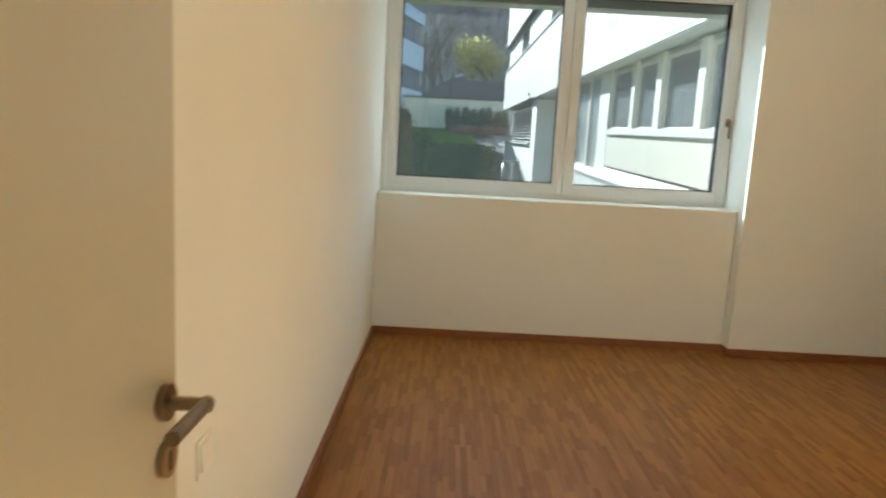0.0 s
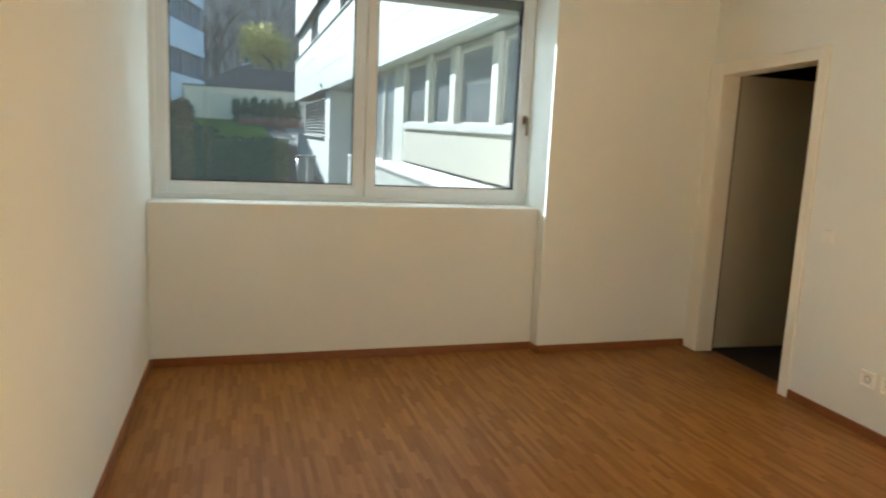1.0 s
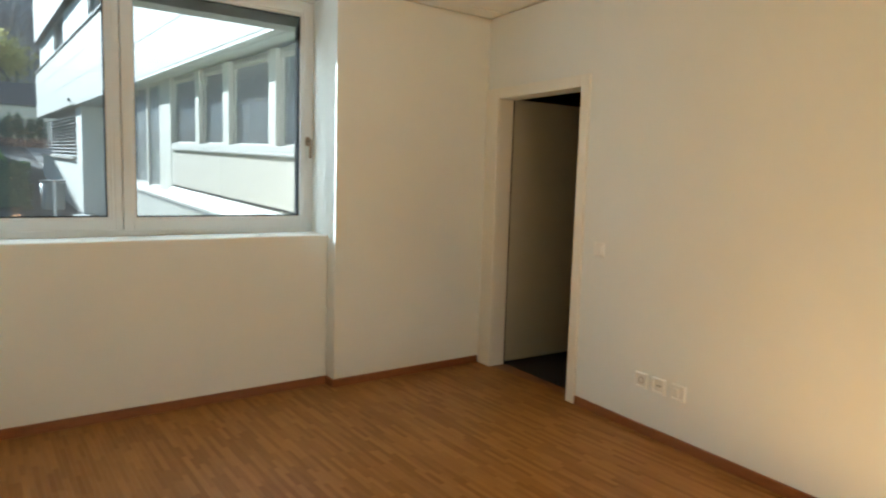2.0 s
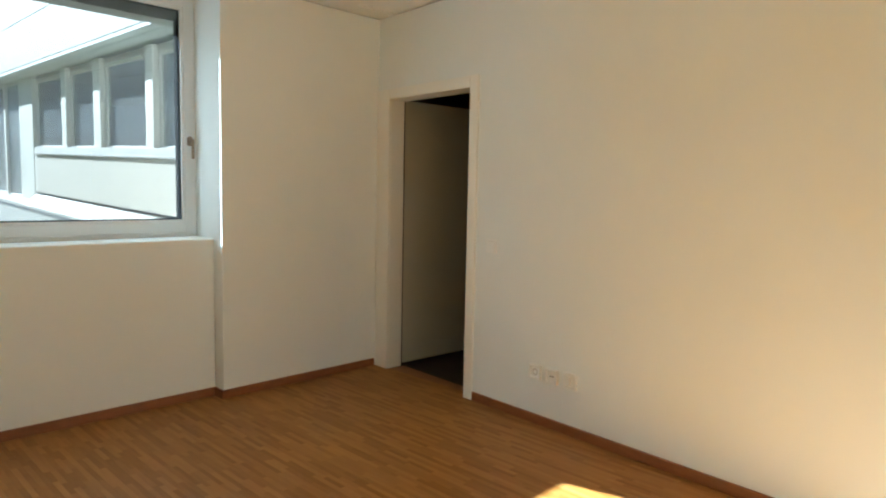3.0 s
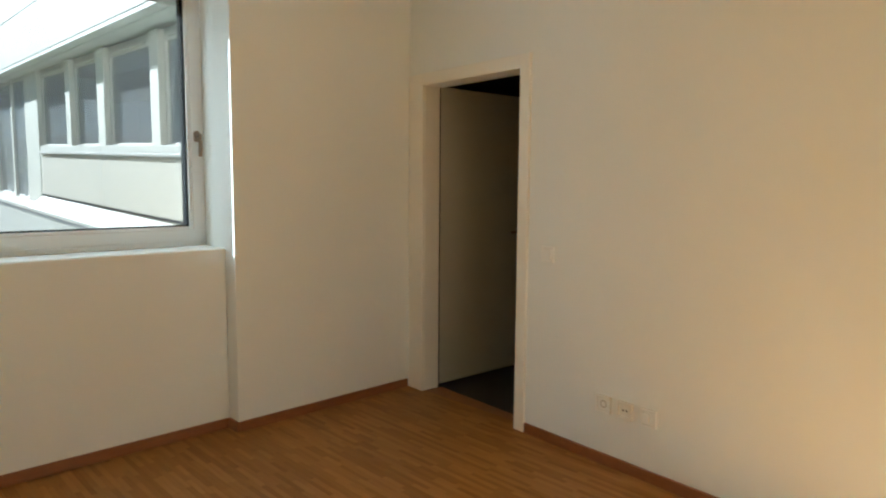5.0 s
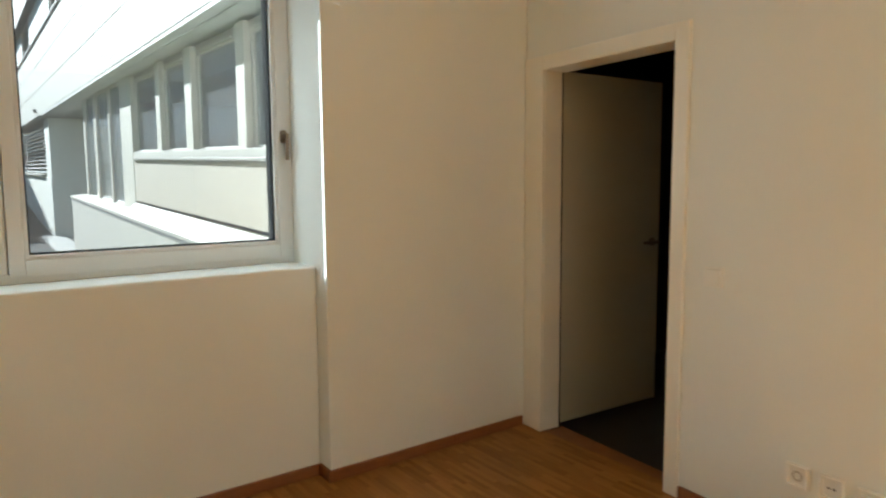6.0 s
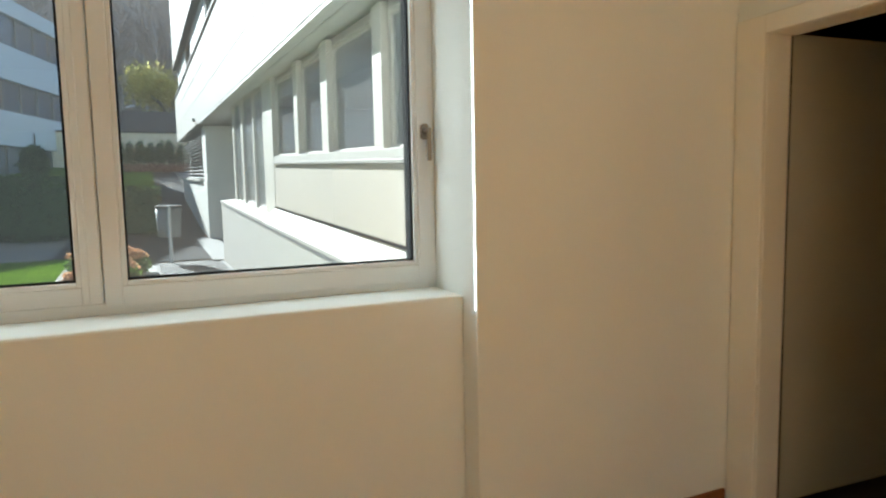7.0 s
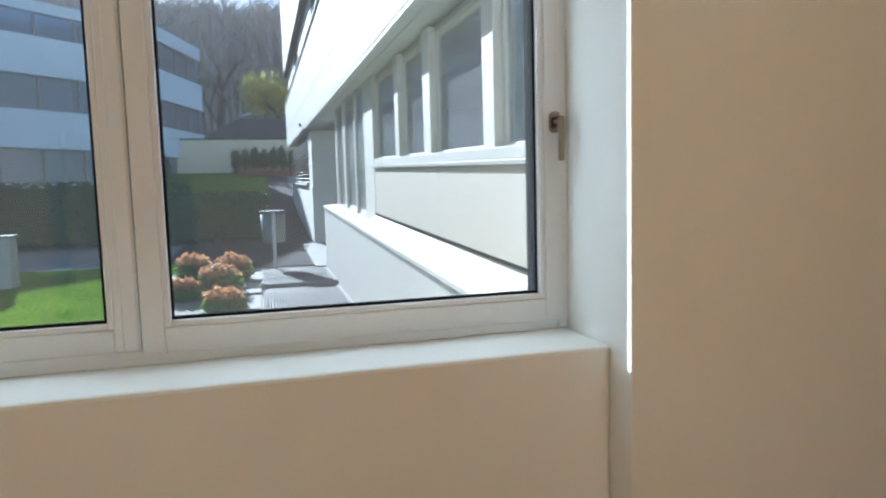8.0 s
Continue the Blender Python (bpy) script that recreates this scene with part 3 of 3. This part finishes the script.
def sheet(name, xs, ys, zf, material):
    verts = [(x, y, zf(x, y)) for y in ys for x in xs]
    n = len(xs)
    faces = [(j * n + i, j * n + i + 1, (j + 1) * n + i + 1, (j + 1) * n + i) for j in range(len(ys) - 1) for i in range(n - 1)]
    me = bpy.data.meshes.new(name)
    me.from_pydata(verts, [], faces)
    me.materials.append(material)
    for p in me.polygons:
        p.use_smooth = True
    return new(name, me)


def base_z(x, y):
    if y < 5.0 or (x > 2.3 and y < 27):
        return -1.0
    return ground_z(x, y)


gx = [-900, -400, -200, -120, -80] + list(range(-60, -9, 5)) + [-8, -6, -4, -2, -1, 0, 1, 2.25, 2.35, 4, 6, 8] + list(range(10, 61, 5)) + [80, 120, 200, 400, 900]
gy = [-900, -200, -50, 0, 4.95, 5.05, 7, 9, 11, 13, 15, 17, 19, 21, 24, 26.9, 27.1, 30, 34, 38, 42, 46, 50, 55] + list(range(60, 231, 6)) + [300, 500, 1500]
tagged(sheet("ground", gx, gy, base_z, SOIL), "grassy ground rising to a wooded hill", "ground", kind="structure")


def lay(name, x0, x1, y0, y1, lift, material, label, category, nx=8, ny=16):
    xs = [x0 + (x1 - x0) * i / nx for i in range(nx + 1)]
    ys = [y0 + (y1 - y0) * i / ny for i in range(ny + 1)]
    ob = sheet(name, xs, ys, lambda x, y: ground_z(x, y) + lift, material)
    return tagged(ob, label, category, kind="structure")


lay("lawn", -30, 0.90, 5.1, 14.6, 0.03, GRASS, "bright green mown lawn", "lawn", 40, 20)
lay("footpath", -40, 0.9, 14.6, 16.7, 0.012, PAVING, "pale grey paved footpath along the lawn", "path")
lay("road", -0.5, 2.4, 13.7, 45, 0.022, ASPHALT, "dark asphalt yard in front of the entrance", "asphalt", 6, 20)
lay("entrance_strip", 1.92, 2.35, 13.45, 17.1, 0.03, KERB, "pale concrete strip beside the entrance", "paving", 2, 8)
lay("bank", -40, 1.35, 19.0, 50, 0.035, GRASS, "green grassy bank behind the hedges", "lawn", 40, 30)
structure("kerb", boxes(*[(0.92, 1.10, 5.1 + k * 1.0, 6.09 + k * 1.0, -0.2, ground_z(0, 5.6 + k) + 0.05) for k in range(8)], bevel=0.008), KERB, "pale concrete kerb stones beside the bed", "kerb")

# grates over the light well
grate = thing("steel_grate", "galvanised steel walkway grating panel", "grating", "walkway grates", at=(1.10, 11.75, ground_z(1, 12.7) + 0.02))
part("rim", boxes((0, 0.985, 0, 0.04, -0.03, 0.012), (0, 0.985, 1.80, 1.84, -0.03, 0.012), (0, 0.03, 0.04, 1.80, -0.03, 0.012), (0.955, 0.985, 0.04, 1.80, -0.03, 0.012)), KERB, grate, "pale edge strip")
part("bars", boxes(*[(0.045 + k * 0.033, 0.058 + k * 0.033, 0.04, 1.80, -0.03, 0.008) for k in range(28)], *[(0.03, 0.955, 0.2 + k * 0.2, 0.208 + k * 0.2, -0.03, 0.004) for k in range(8)]), GALV, grate, "close steel bars")
part("pit", boxes((0.0, 0.985, 0.0, 1.84, -0.08, -0.035)), ASPHALT, grate)
for k in range(1, 4):
    copy_thing(grate, pose(1.10, 11.75 - 1.86 * k, ground_z(1, 12.7 - 1.86 * k) + 0.02))


# litter bin
def litter_bin(x, y):
    z = ground_z(x, y)
    ob = thing("litter_bin", "grey metal litter bin on a thin post beside the path", "litter bin", at=(x, y, z))
    bm = bmesh.new()
    bm_tube(bm, (0, -0.225, -0.1), (0, -0.225, 0.89), 0.026, n=14)
    part("post", bm, SLATM, ob, "pale steel post")
    bm = bmesh.new()
    n = 28
    prof = ((0.165, 0.40), (0.175, 0.42), (0.195, 0.86), (0.185, 0.86), (0.155, 0.43), (0.0, 0.425))
    rings = [[bm.verts.new((r * math.cos(k * math.tau / n), r * math.sin(k * math.tau / n), h)) for k in range(n)] for r, h in prof]
    for a, b in zip(rings, rings[1:]):
        for k in range(n):
            bm.faces.new((a[k], a[(k + 1) % n], b[(k + 1) % n], b[k]))
    bmesh.ops.remove_doubles(bm, verts=bm.verts[:], dist=0.0005)
    part("bowl", bm, BINGREY, ob, "perforated-looking grey sheet", smooth=True)
    bm = bmesh.new()
    bm_tube(bm, (0, 0, 0.885), (0, 0, 0.91), 0.205, n=28)
    bm_tube(bm, (0.15, 0.05, 0.85), (0.15, 0.05, 0.90), 0.008, n=8)
    bm_tube(bm, (-0.15, 0.05, 0.85), (-0.15, 0.05, 0.90), 0.008, n=8)
    part("lid", bm, JOINT, ob, "flat dark lid")
    return ob


litter_bin(1.31, 13.66 + 0.16)

box = thing("utility_cabinet", "grey utility cabinet standing on the lawn", "utility cabinet", at=(-2.37, 13.0, ground_z(0, 13)))
part("body", boxes((-0.25, 0.25, -0.15, 0.15, 0.0, 0.70), bevel=0.01), BOXGREY, box)
part("cap", boxes((-0.27, 0.27, -0.17, 0.17, 0.70, 0.74), bevel=0.008), KERB, box, "pale cap")
part("plinth", boxes((-0.24, 0.24, -0.14, 0.14, -0.2, 0.0)), JOINT, box, "dark plinth")


# ---- plants ----
def leaf_cloud(name, centre, radii, count, size, material, parent, seed, shell=0.55, box_like=False, flat=0.0):
    """Many small leaves filling an uneven rounded or boxy body."""
    rng = np.random.default_rng(seed)
    if box_like:
        p = rng.uniform(-1, 1, (count, 3))
        k = rng.integers(0, 3, count)
        face = rng.random(count) < 0.75
        for i in np.nonzero(face)[0]:
            p[i, k[i]] = np.sign(p[i, k[i]]) * rng.uniform(0.85, 1.06)
    else:
        d = rng.normal(size=(count, 3))
        d /= np.linalg.norm(d, axis=1)[:, None]
        lobes = np.array([1.0 + 0.28 * noise.noise(Vector(v) * 2.2 + Vector((seed * 1.7, 0, 0))) + 0.16 * noise.noise(Vector(v) * 5 + Vector((0, seed, 0))) for v in d])
        r = (shell + (1 - shell) * rng.random(count) ** 0.6) * lobes
        p = d * r[:, None]
    p = p * np.array(radii) + np.array(centre)
    a = rng.normal(size=(count, 3))
    a /= np.linalg.norm(a, axis=1)[:, None]
    b = np.cross(a, rng.normal(size=(count, 3)))
    b /= np.linalg.norm(b, axis=1)[:, None]
    s = size * rng.uniform(0.6, 1.3, count)[:, None]
    v = np.stack([p - a * s, p - b * s * 0.45, p + a * s, p + b * s * 0.45], axis=1).reshape(-1, 3)
    me = bpy.data.meshes.new(name)
    me.from_pydata(v.tolist(), [], np.arange(count * 4).reshape(-1, 4).tolist())
    me.materials.append(material)
    ob = new(name, me)
    ob.parent = parent
    return ob


def shrub(x, y, r, h, seed, top=ORANGE, low=GREENLEAF):
    ob = thing("shrub", "low garden shrub with orange-red young leaves over green ones", "shrub", "shrubs in the bed", at=(x, y, ground_z(x, y)))
    bm = bmesh.new()
    rng = random.Random(seed)
    for k in range(7):
        a = k * math.tau / 7
        bm_tube(bm, (0, 0, -0.05), (r * 0.5 * math.cos(a), r * 0.5 * math.sin(a), h * rng.uniform(0.5, 0.8)), 0.012, 0.004, n=6)
    part("stems", bm, BARK, ob)
    leaf_cloud("lower_leaves", (0, 0, h * 0.44), (r, r, h * 0.44), 1100, 0.042, low, ob, seed)
    leaf_cloud("young_leaves", (0, 0, h * 0.80), (r * 0.88, r * 0.88, h * 0.30), 300, 0.042, top, ob, seed + 40)
    return ob


for x, y, r, h, s in ((0.20, 12.55, 0.23, 0.38, 1), (0.72, 12.35, 0.25, 0.38, 2), (0.60, 11.30, 0.26, 0.38, 3), (0.22, 11.0, 0.20, 0.27, 4), (0.72, 10.2, 0.22, 0.26, 5), (0.05, 13.3, 0.19, 0.28, 6)):
    shrub(x, y, r, h, s)
lay("planting_bed", -0.15, 0.91, 9.6, 13.6, 0.045, SOIL, "dark soil of the planting bed", "soil", 4, 12)


def hedge(x0, x1, y0, y1, h, seed, material=HEDGE, label="dense dark green clipped hedge", leaf=0.07, per=420):
    zc = ground_z((x0 + x1) / 2, (y0 + y1) / 2)
    ob = thing("hedge", label, "hedge", at=((x0 + x1) / 2, (y0 + y1) / 2, zc))
    w, d = (x1 - x0) / 2, (y1 - y0) / 2
    nst = max(3, int(w * 2))
    for k in range(nst):
        xx = -w + (k + 0.5) * 2 * w / nst
        part("stem", bm_tube(bmesh.new(), (xx, 0, -0.1), (xx + 0.1, 0.05, h * 0.8), 0.03, 0.01, n=6), BARK, ob)
    bm = boxes((-w * 0.95, w * 0.95, -d * 0.8, d * 0.8, 0.1, h * 0.93))
    bmesh.ops.subdivide_edges(bm, edges=bm.edges[:], cuts=6, use_grid_fill=True)
    for v in bm.verts:
        v.co += Vector((noise.noise(v.co * 2), noise.noise(v.co * 2 + Vector((5, 0, 0))), noise.noise(v.co * 2 + Vector((0, 7, 0))))) * 0.09
    part("inner_foliage", bm, material, ob)
    leaf_cloud("foliage", (0, 0, h / 2), (w, d, h / 2), int(per * (w * h + w * d) * 2), leaf, material, ob, seed, box_like=True)
    return ob


hedge(-14, -0.9, 18.4, 20.0, 1.36, 11)
hedge(-1.5, 1.25, 18.2, 19.6, 1.10, 12)
for k in range(8):
    x = -0.1 + 0.48 * k
    b = thing("shrub", "upright dark evergreen shrub before the cream wall", "shrub", "shrubs before the wall", at=(x, 39.6 + 0.25 * (k % 2), ground_z(x, 39.7)))
    part("stem", bm_tube(bmesh.new(), (0, 0, -0.1), (0.04, 0, 1.0), 0.04, 0.012, n=6), BARK, b)
    leaf_cloud("foliage", (0, 0, 0.72 + 0.06 * (k % 3)), (0.27, 0.27, 0.72), 420, 0.10, HEDGE, b, 60 + k, shell=0.3)
for k in range(7):
    x = 0.3 + 0.5 * k
    b = thing("flowering_shrub", "low shrub with reddish leaves before the cream wall", "shrub", "low shrubs before the wall", at=(x, 38.4, ground_z(x, 38.4)))
    part("stem", bm_tube(bmesh.new(), (0, 0, -0.1), (0.03, 0, 0.25), 0.03, 0.012, n=6), BARK, b)
    leaf_cloud("foliage", (0, 0, 0.2), (0.32, 0.3, 0.24), 260, 0.08, SHRUBRED, b, 80 + k, shell=0.3)
b = thing("evergreen_tree", "small dark evergreen tree beside the path", "tree", at=(-1.75, 23.5, ground_z(-1.75, 23.5)))
part("trunk", bm_tube(bmesh.new(), (0, 0, -0.2), (0.05, 0, 2.2), 0.07, 0.02, n=8), BARK, b)
leaf_cloud("crown", (0, 0, 1.35), (0.36, 0.34, 0.50), 1000, 0.10, HEDGE, b, 91, shell=0.25)

# cream garden wall, roof and trees behind it
wall_z = ground_z(0, 42)
gw = thing("garden_wall", "long cream-rendered garden wall below the hill", "wall", at=(0, 42, wall_z))
part("wall_body", boxes((-14, 9, -0.15, 0.15, -0.6, 1.85)), CREAM, gw)
part("coping", boxes((-14.05, 9.05, -0.22, 0.22, 1.851, 1.93), bevel=0.01), ROOFDK, gw, "dark coping")
rf = thing("shed", "low building with a dark tiled pitched roof", "house", at=(2.2, 50, ground_z(2, 50)))
part("wall", boxes((-5, 5, -2.2, 2.2, -0.8, 1.3)), CREAM, rf)
bm = bmesh.new()
pts = [(-5.4, -2.7, 1.2), (5.4, -2.7, 1.2), (3.2, 0, 3.1), (-2.4, 0, 3.1), (-5.4, 2.7, 1.2), (5.4, 2.7, 1.2)]
v = [bm.verts.new(p) for p in pts]
for q in ((0, 1, 2, 3), (3, 2, 5, 4), (0, 3, 4), (1, 5, 2), (0, 4, 5, 1)):
    bm.faces.new([v[i] for i in q])
part("roof", bm, ROOFTILE, rf, "dark tiles")


def branches(bm, base, way, length, radius, depth, rng, tips):
    end = base + way * length
    bm_tube(bm, base, end, radius, radius * 0.62, n=6 if depth > 1 else 4, caps=False)
    if depth == 0:
        tips.append(end)
        return
    for _ in range(3 if depth > 1 else 4):
        turn = Vector((rng.uniform(-1, 1), rng.uniform(-1, 1), rng.uniform(-0.2, 0.9)))
        branches(bm, base + way * length * rng.uniform(0.55, 1.0), (way + turn * 0.75).normalized(), length * rng.uniform(0.55, 0.75), radius * 0.55, depth - 1, rng, tips)


def tree(name, x, y, height, seed, label, crown=None, leaves=26, leaf=0.16, spread=0.9):
    ob = thing(name, label, "tree", at=(x, y, ground_z(x, y)))
    bm = bmesh.new()
    rng = random.Random(seed)
    tips = []
    branches(bm, Vector((0, 0, -0.3)), Vector((0.03, 0.02, 1)).normalized(), height * 0.42, height * 0.022, 4, rng, tips)
    part("trunk", bm, BARK, ob, "grey-brown trunk and limbs")
    if crown:
        g = np.random.default_rng(seed)
        c = np.repeat(np.array([list(t) for t in tips]), leaves, axis=0)
        c = c + g.normal(size=c.shape) * spread * 0.5
        n = len(c)
        a = g.normal(size=(n, 3))
        a /= np.linalg.norm(a, axis=1)[:, None]
        b = np.cross(a, g.normal(size=(n, 3)))
        b /= np.linalg.norm(b, axis=1)[:, None]
        v = np.stack([c - a * leaf, c - b * leaf * 0.5, c + a * leaf, c + b * leaf * 0.5], axis=1).reshape(-1, 3)
        me = bpy.data.meshes.new("crown")
        me.from_pydata(v.tolist(), [], np.arange(n * 4).reshape(-1, 4).tolist())
        me.materials.append(crown)
        cr = new("crown", me)
        cr.parent = ob
    return ob


tree("yellow_tree", 3.0, 54.5, 6.6, 3, "tree in yellow-green spring leaf behind the roof", YELLOWLEAF, 32, 0.14)
tree("bare_tree", -1.6, 52, 8.5, 5, "bare leafless tree on the slope")

# street lamp before the hill
lampz = ground_z(0, 48)
sl = thing("street_lamp", "pale street lamp with a slanting head below the hill", "street lamp", at=(-0.1, 48, lampz))
part("pole", bm_tube(bmesh.new(), (0, 0, -0.3), (0, 0, 6.3 - lampz), 0.06, 0.04, n=10), GALV, sl)
part("arm", bm_tube(bmesh.new(), (0, 0, 6.28 - lampz), (0.35, 0, 6.55 - lampz), 0.04, 0.035, n=10), GALV, sl)
bm = boxes((-0.28, 0.28, -0.12, 0.12, -0.05, 0.05), bevel=0.03)
bmesh.ops.transform(bm, matrix=pose(0.55, 0, 6.66 - lampz, 0, -16, 0), verts=bm.verts[:])
part("lamp_head", bm, FARWHITE_SHADE, sl, "pale lamp head")
# small round fitting on the facade band
fx = thing("wall_light", "small dark round fitting on the white band", "light fitting", at=(2.07, 17.9, 2.97))
part("body", bm_tube(bmesh.new(), (0, 0, 0), (-0.05, 0, 0), 0.045, 0.035, n=14), GALV, fx)

# lawn blades where the lawn lies open to view
g = np.random.default_rng(9)
n = 34000
bx, by = g.uniform(-4.6, 0.85, n), g.uniform(9.2, 14.6, n)
bz = np.array([ground_z(a, b) + 0.03 for a, b in zip(bx, by)])
ang, hh = g.uniform(0, math.pi, n), g.uniform(0.012, 0.034, n)
lx, ly = g.normal(size=n) * 0.012, g.normal(size=n) * 0.012
dx, dy = np.cos(ang) * 0.006, np.sin(ang) * 0.006
v = np.stack([np.stack([bx - dx, by - dy, bz - 0.01], 1), np.stack([bx + dx, by + dy, bz - 0.01], 1), np.stack([bx + lx, by + ly, bz + hh], 1)], 1).reshape(-1, 3)
me = bpy.data.meshes.new("grass")
me.from_pydata(v.tolist(), [], np.arange(n * 3).reshape(-1, 3).tolist())
me.materials.append(BLADES)
tagged(new("grass", me), "short bright green grass blades of the lawn", "grass", kind="stuff")

# leafless wood on the hill: thin stems with upward twigs
g = np.random.default_rng(4)
vs, fs = [], []
for _ in range(8500):
    y = 58 + 150 * g.random() ** 0.8
    x = g.uniform(-0.42, 0.30) * (y + 20)
    z = ground_z(x, y)
    h = g.uniform(5, 10)
    lean = g.normal(size=2) * 0.06
    def stem(p, q, r):
        n = len(vs)
        d = np.array([1.0, 0.0]) if g.random() < 0.5 else np.array([0.7, 0.7])
        vs.extend([(p[0] - r * d[0], p[1] - r * d[1], p[2]), (p[0] + r * d[0], p[1] + r * d[1], p[2]), (q[0], q[1], q[2]), (p[0], p[1] + r, p[2])])
        fs.extend([(n, n + 1, n + 2), (n + 1, n + 3, n + 2), (n + 3, n, n + 2)])
    top = (x + lean[0] * h, y + lean[1] * h, z + h)
    stem((x, y, z - 0.3), top, 0.12)
    for _ in range(9):
        k = g.uniform(0.3, 0.9)
        p = (x + lean[0] * h * k, y + lean[1] * h * k, z + h * k)
        l = h * g.uniform(0.16, 0.34)
        w = g.normal(size=2) * 0.85
        stem(p, (p[0] + w[0] * l, p[1] + w[1] * l, p[2] + l), 0.075)
me = bpy.data.meshes.new("hill_wood")
me.from_pydata(vs, [], fs)
me.materials.append(TWIGS)
tagged(new("hill_wood", me), "grey-brown leafless woodland covering the hill", "woodland", kind="stuff")


# ---- far building ----
def far_block(ax, ay, bx, by, nwin, depth, floors=3, base=0.0, top=9.4):
    """One front of the far building from (ax, ay) to (bx, by), with ribbon windows between white bands."""
    a, b = Vector((ax, ay, 0)), Vector((bx, by, 0))
    L = (b - a).length
    ob = thing("apartment_building", "white building with ribbon windows and broad pale bands, in shade", "building", at=(ax, ay, base))
    ob.rotation_euler = (0, 0, math.atan2((b - a).y, (b - a).x))
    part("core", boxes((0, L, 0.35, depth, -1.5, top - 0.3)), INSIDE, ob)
    zs = [(-1.5, 2.15)] + [(3.55 + 2.95 * k, 5.10 + 2.95 * k) for k in range(floors - 1)] + [(3.55 + 2.95 * (floors - 1), top)]
    for z0, z1 in zs:
        part("band", boxes((-0.05, L + 0.05, 0, 0.35, z0, z1), bevel=0.02), FARWHITE_SHADE, ob, "pale panel band")
    for k in range(floors):
        z0, z1 = zs[k][1], zs[k + 1][0]
        for i in range(nwin):
            x0, x1 = L * i / nwin, L * (i + 1) / nwin
            w = part("window", boxes((x0, x0 + 0.07, 0.15, 0.25, z0, z1), (x0 + 0.07, x1, 0.15, 0.25, z0, z0 + 0.06)), ALU, ob)
            part("pane", boxes((x0 + 0.07, x1, 0.2, 0.21, z0 + 0.06, z1)), PANE_BLDG, w)
    return ob


# western stretch is unseen, added to keep low sky off the window reveal
far_block(-27.75, 13.2, -4.9, 35.6, 19, 9, top=9.0)
far_block(-4.9, 35.7, -2.05, 45.3, 6, 5, top=10.2)

# ---- parquet: short narrow strips ----
structure("floor", boxes((XL, XR, YS, YW, -0.1, -0.006)), SUBFLOOR, "reddish-brown strip parquet of short narrow oak strips", "floor")
floor = bpy.data.objects["floor"]
W, rng = 0.026, random.Random(2)
lengths = (0.14, 0.18, 0.22, 0.26)
shared = {}
for l in lengths:
    shared[l] = mesh_of("strip", boxes((0.0003, W - 0.0003, 0.0003, l - 0.0003, -0.005, 0.0)), STRIP_OBJ)
vs, fs = [], []
singles = 0
i = 0
x = XL
while x < XR - 0.001:
    y = YS - rng.uniform(0, 0.2)
    while y < YW:
        l = rng.choice(lengths)
        ya, yb, xb = max(y, YS), min(y + l, YW), min(x + W, XR)
        whole = ya == y and yb == y + l and xb == x + W
        if whole and 1.15 < x < 2.05 and 2.25 < y < 2.95 and singles < 300:
            s = new("strip", shared[l])
            s.location = (x, y, rng.uniform(-0.0004, 0))
            s.parent = floor
            singles += 1
        elif yb > ya:
            n, zt = len(vs), rng.uniform(-0.0004, 0)
            gp = 0.0003
            vs.extend([(px, py, pz) for pz in (-0.005, zt) for px, py in ((x + gp, ya + gp), (xb - gp, ya + gp), (xb - gp, yb - gp), (x + gp, yb - gp))])
            fs.extend([(n + 4, n + 5, n + 6, n + 7), (n, n + 1, n + 5, n + 4), (n + 1, n + 2, n + 6, n + 5), (n + 2, n + 3, n + 7, n + 6), (n + 3, n, n + 4, n + 7)])
        y += l
    x += W
me = bpy.data.meshes.new("parquet_strips")
me.from_pydata(vs, [], fs)
me.materials.append(STRIP_ISL)
ob = new("parquet_strips", me)
ob.parent = floor
ob["kind"] = "stuff"
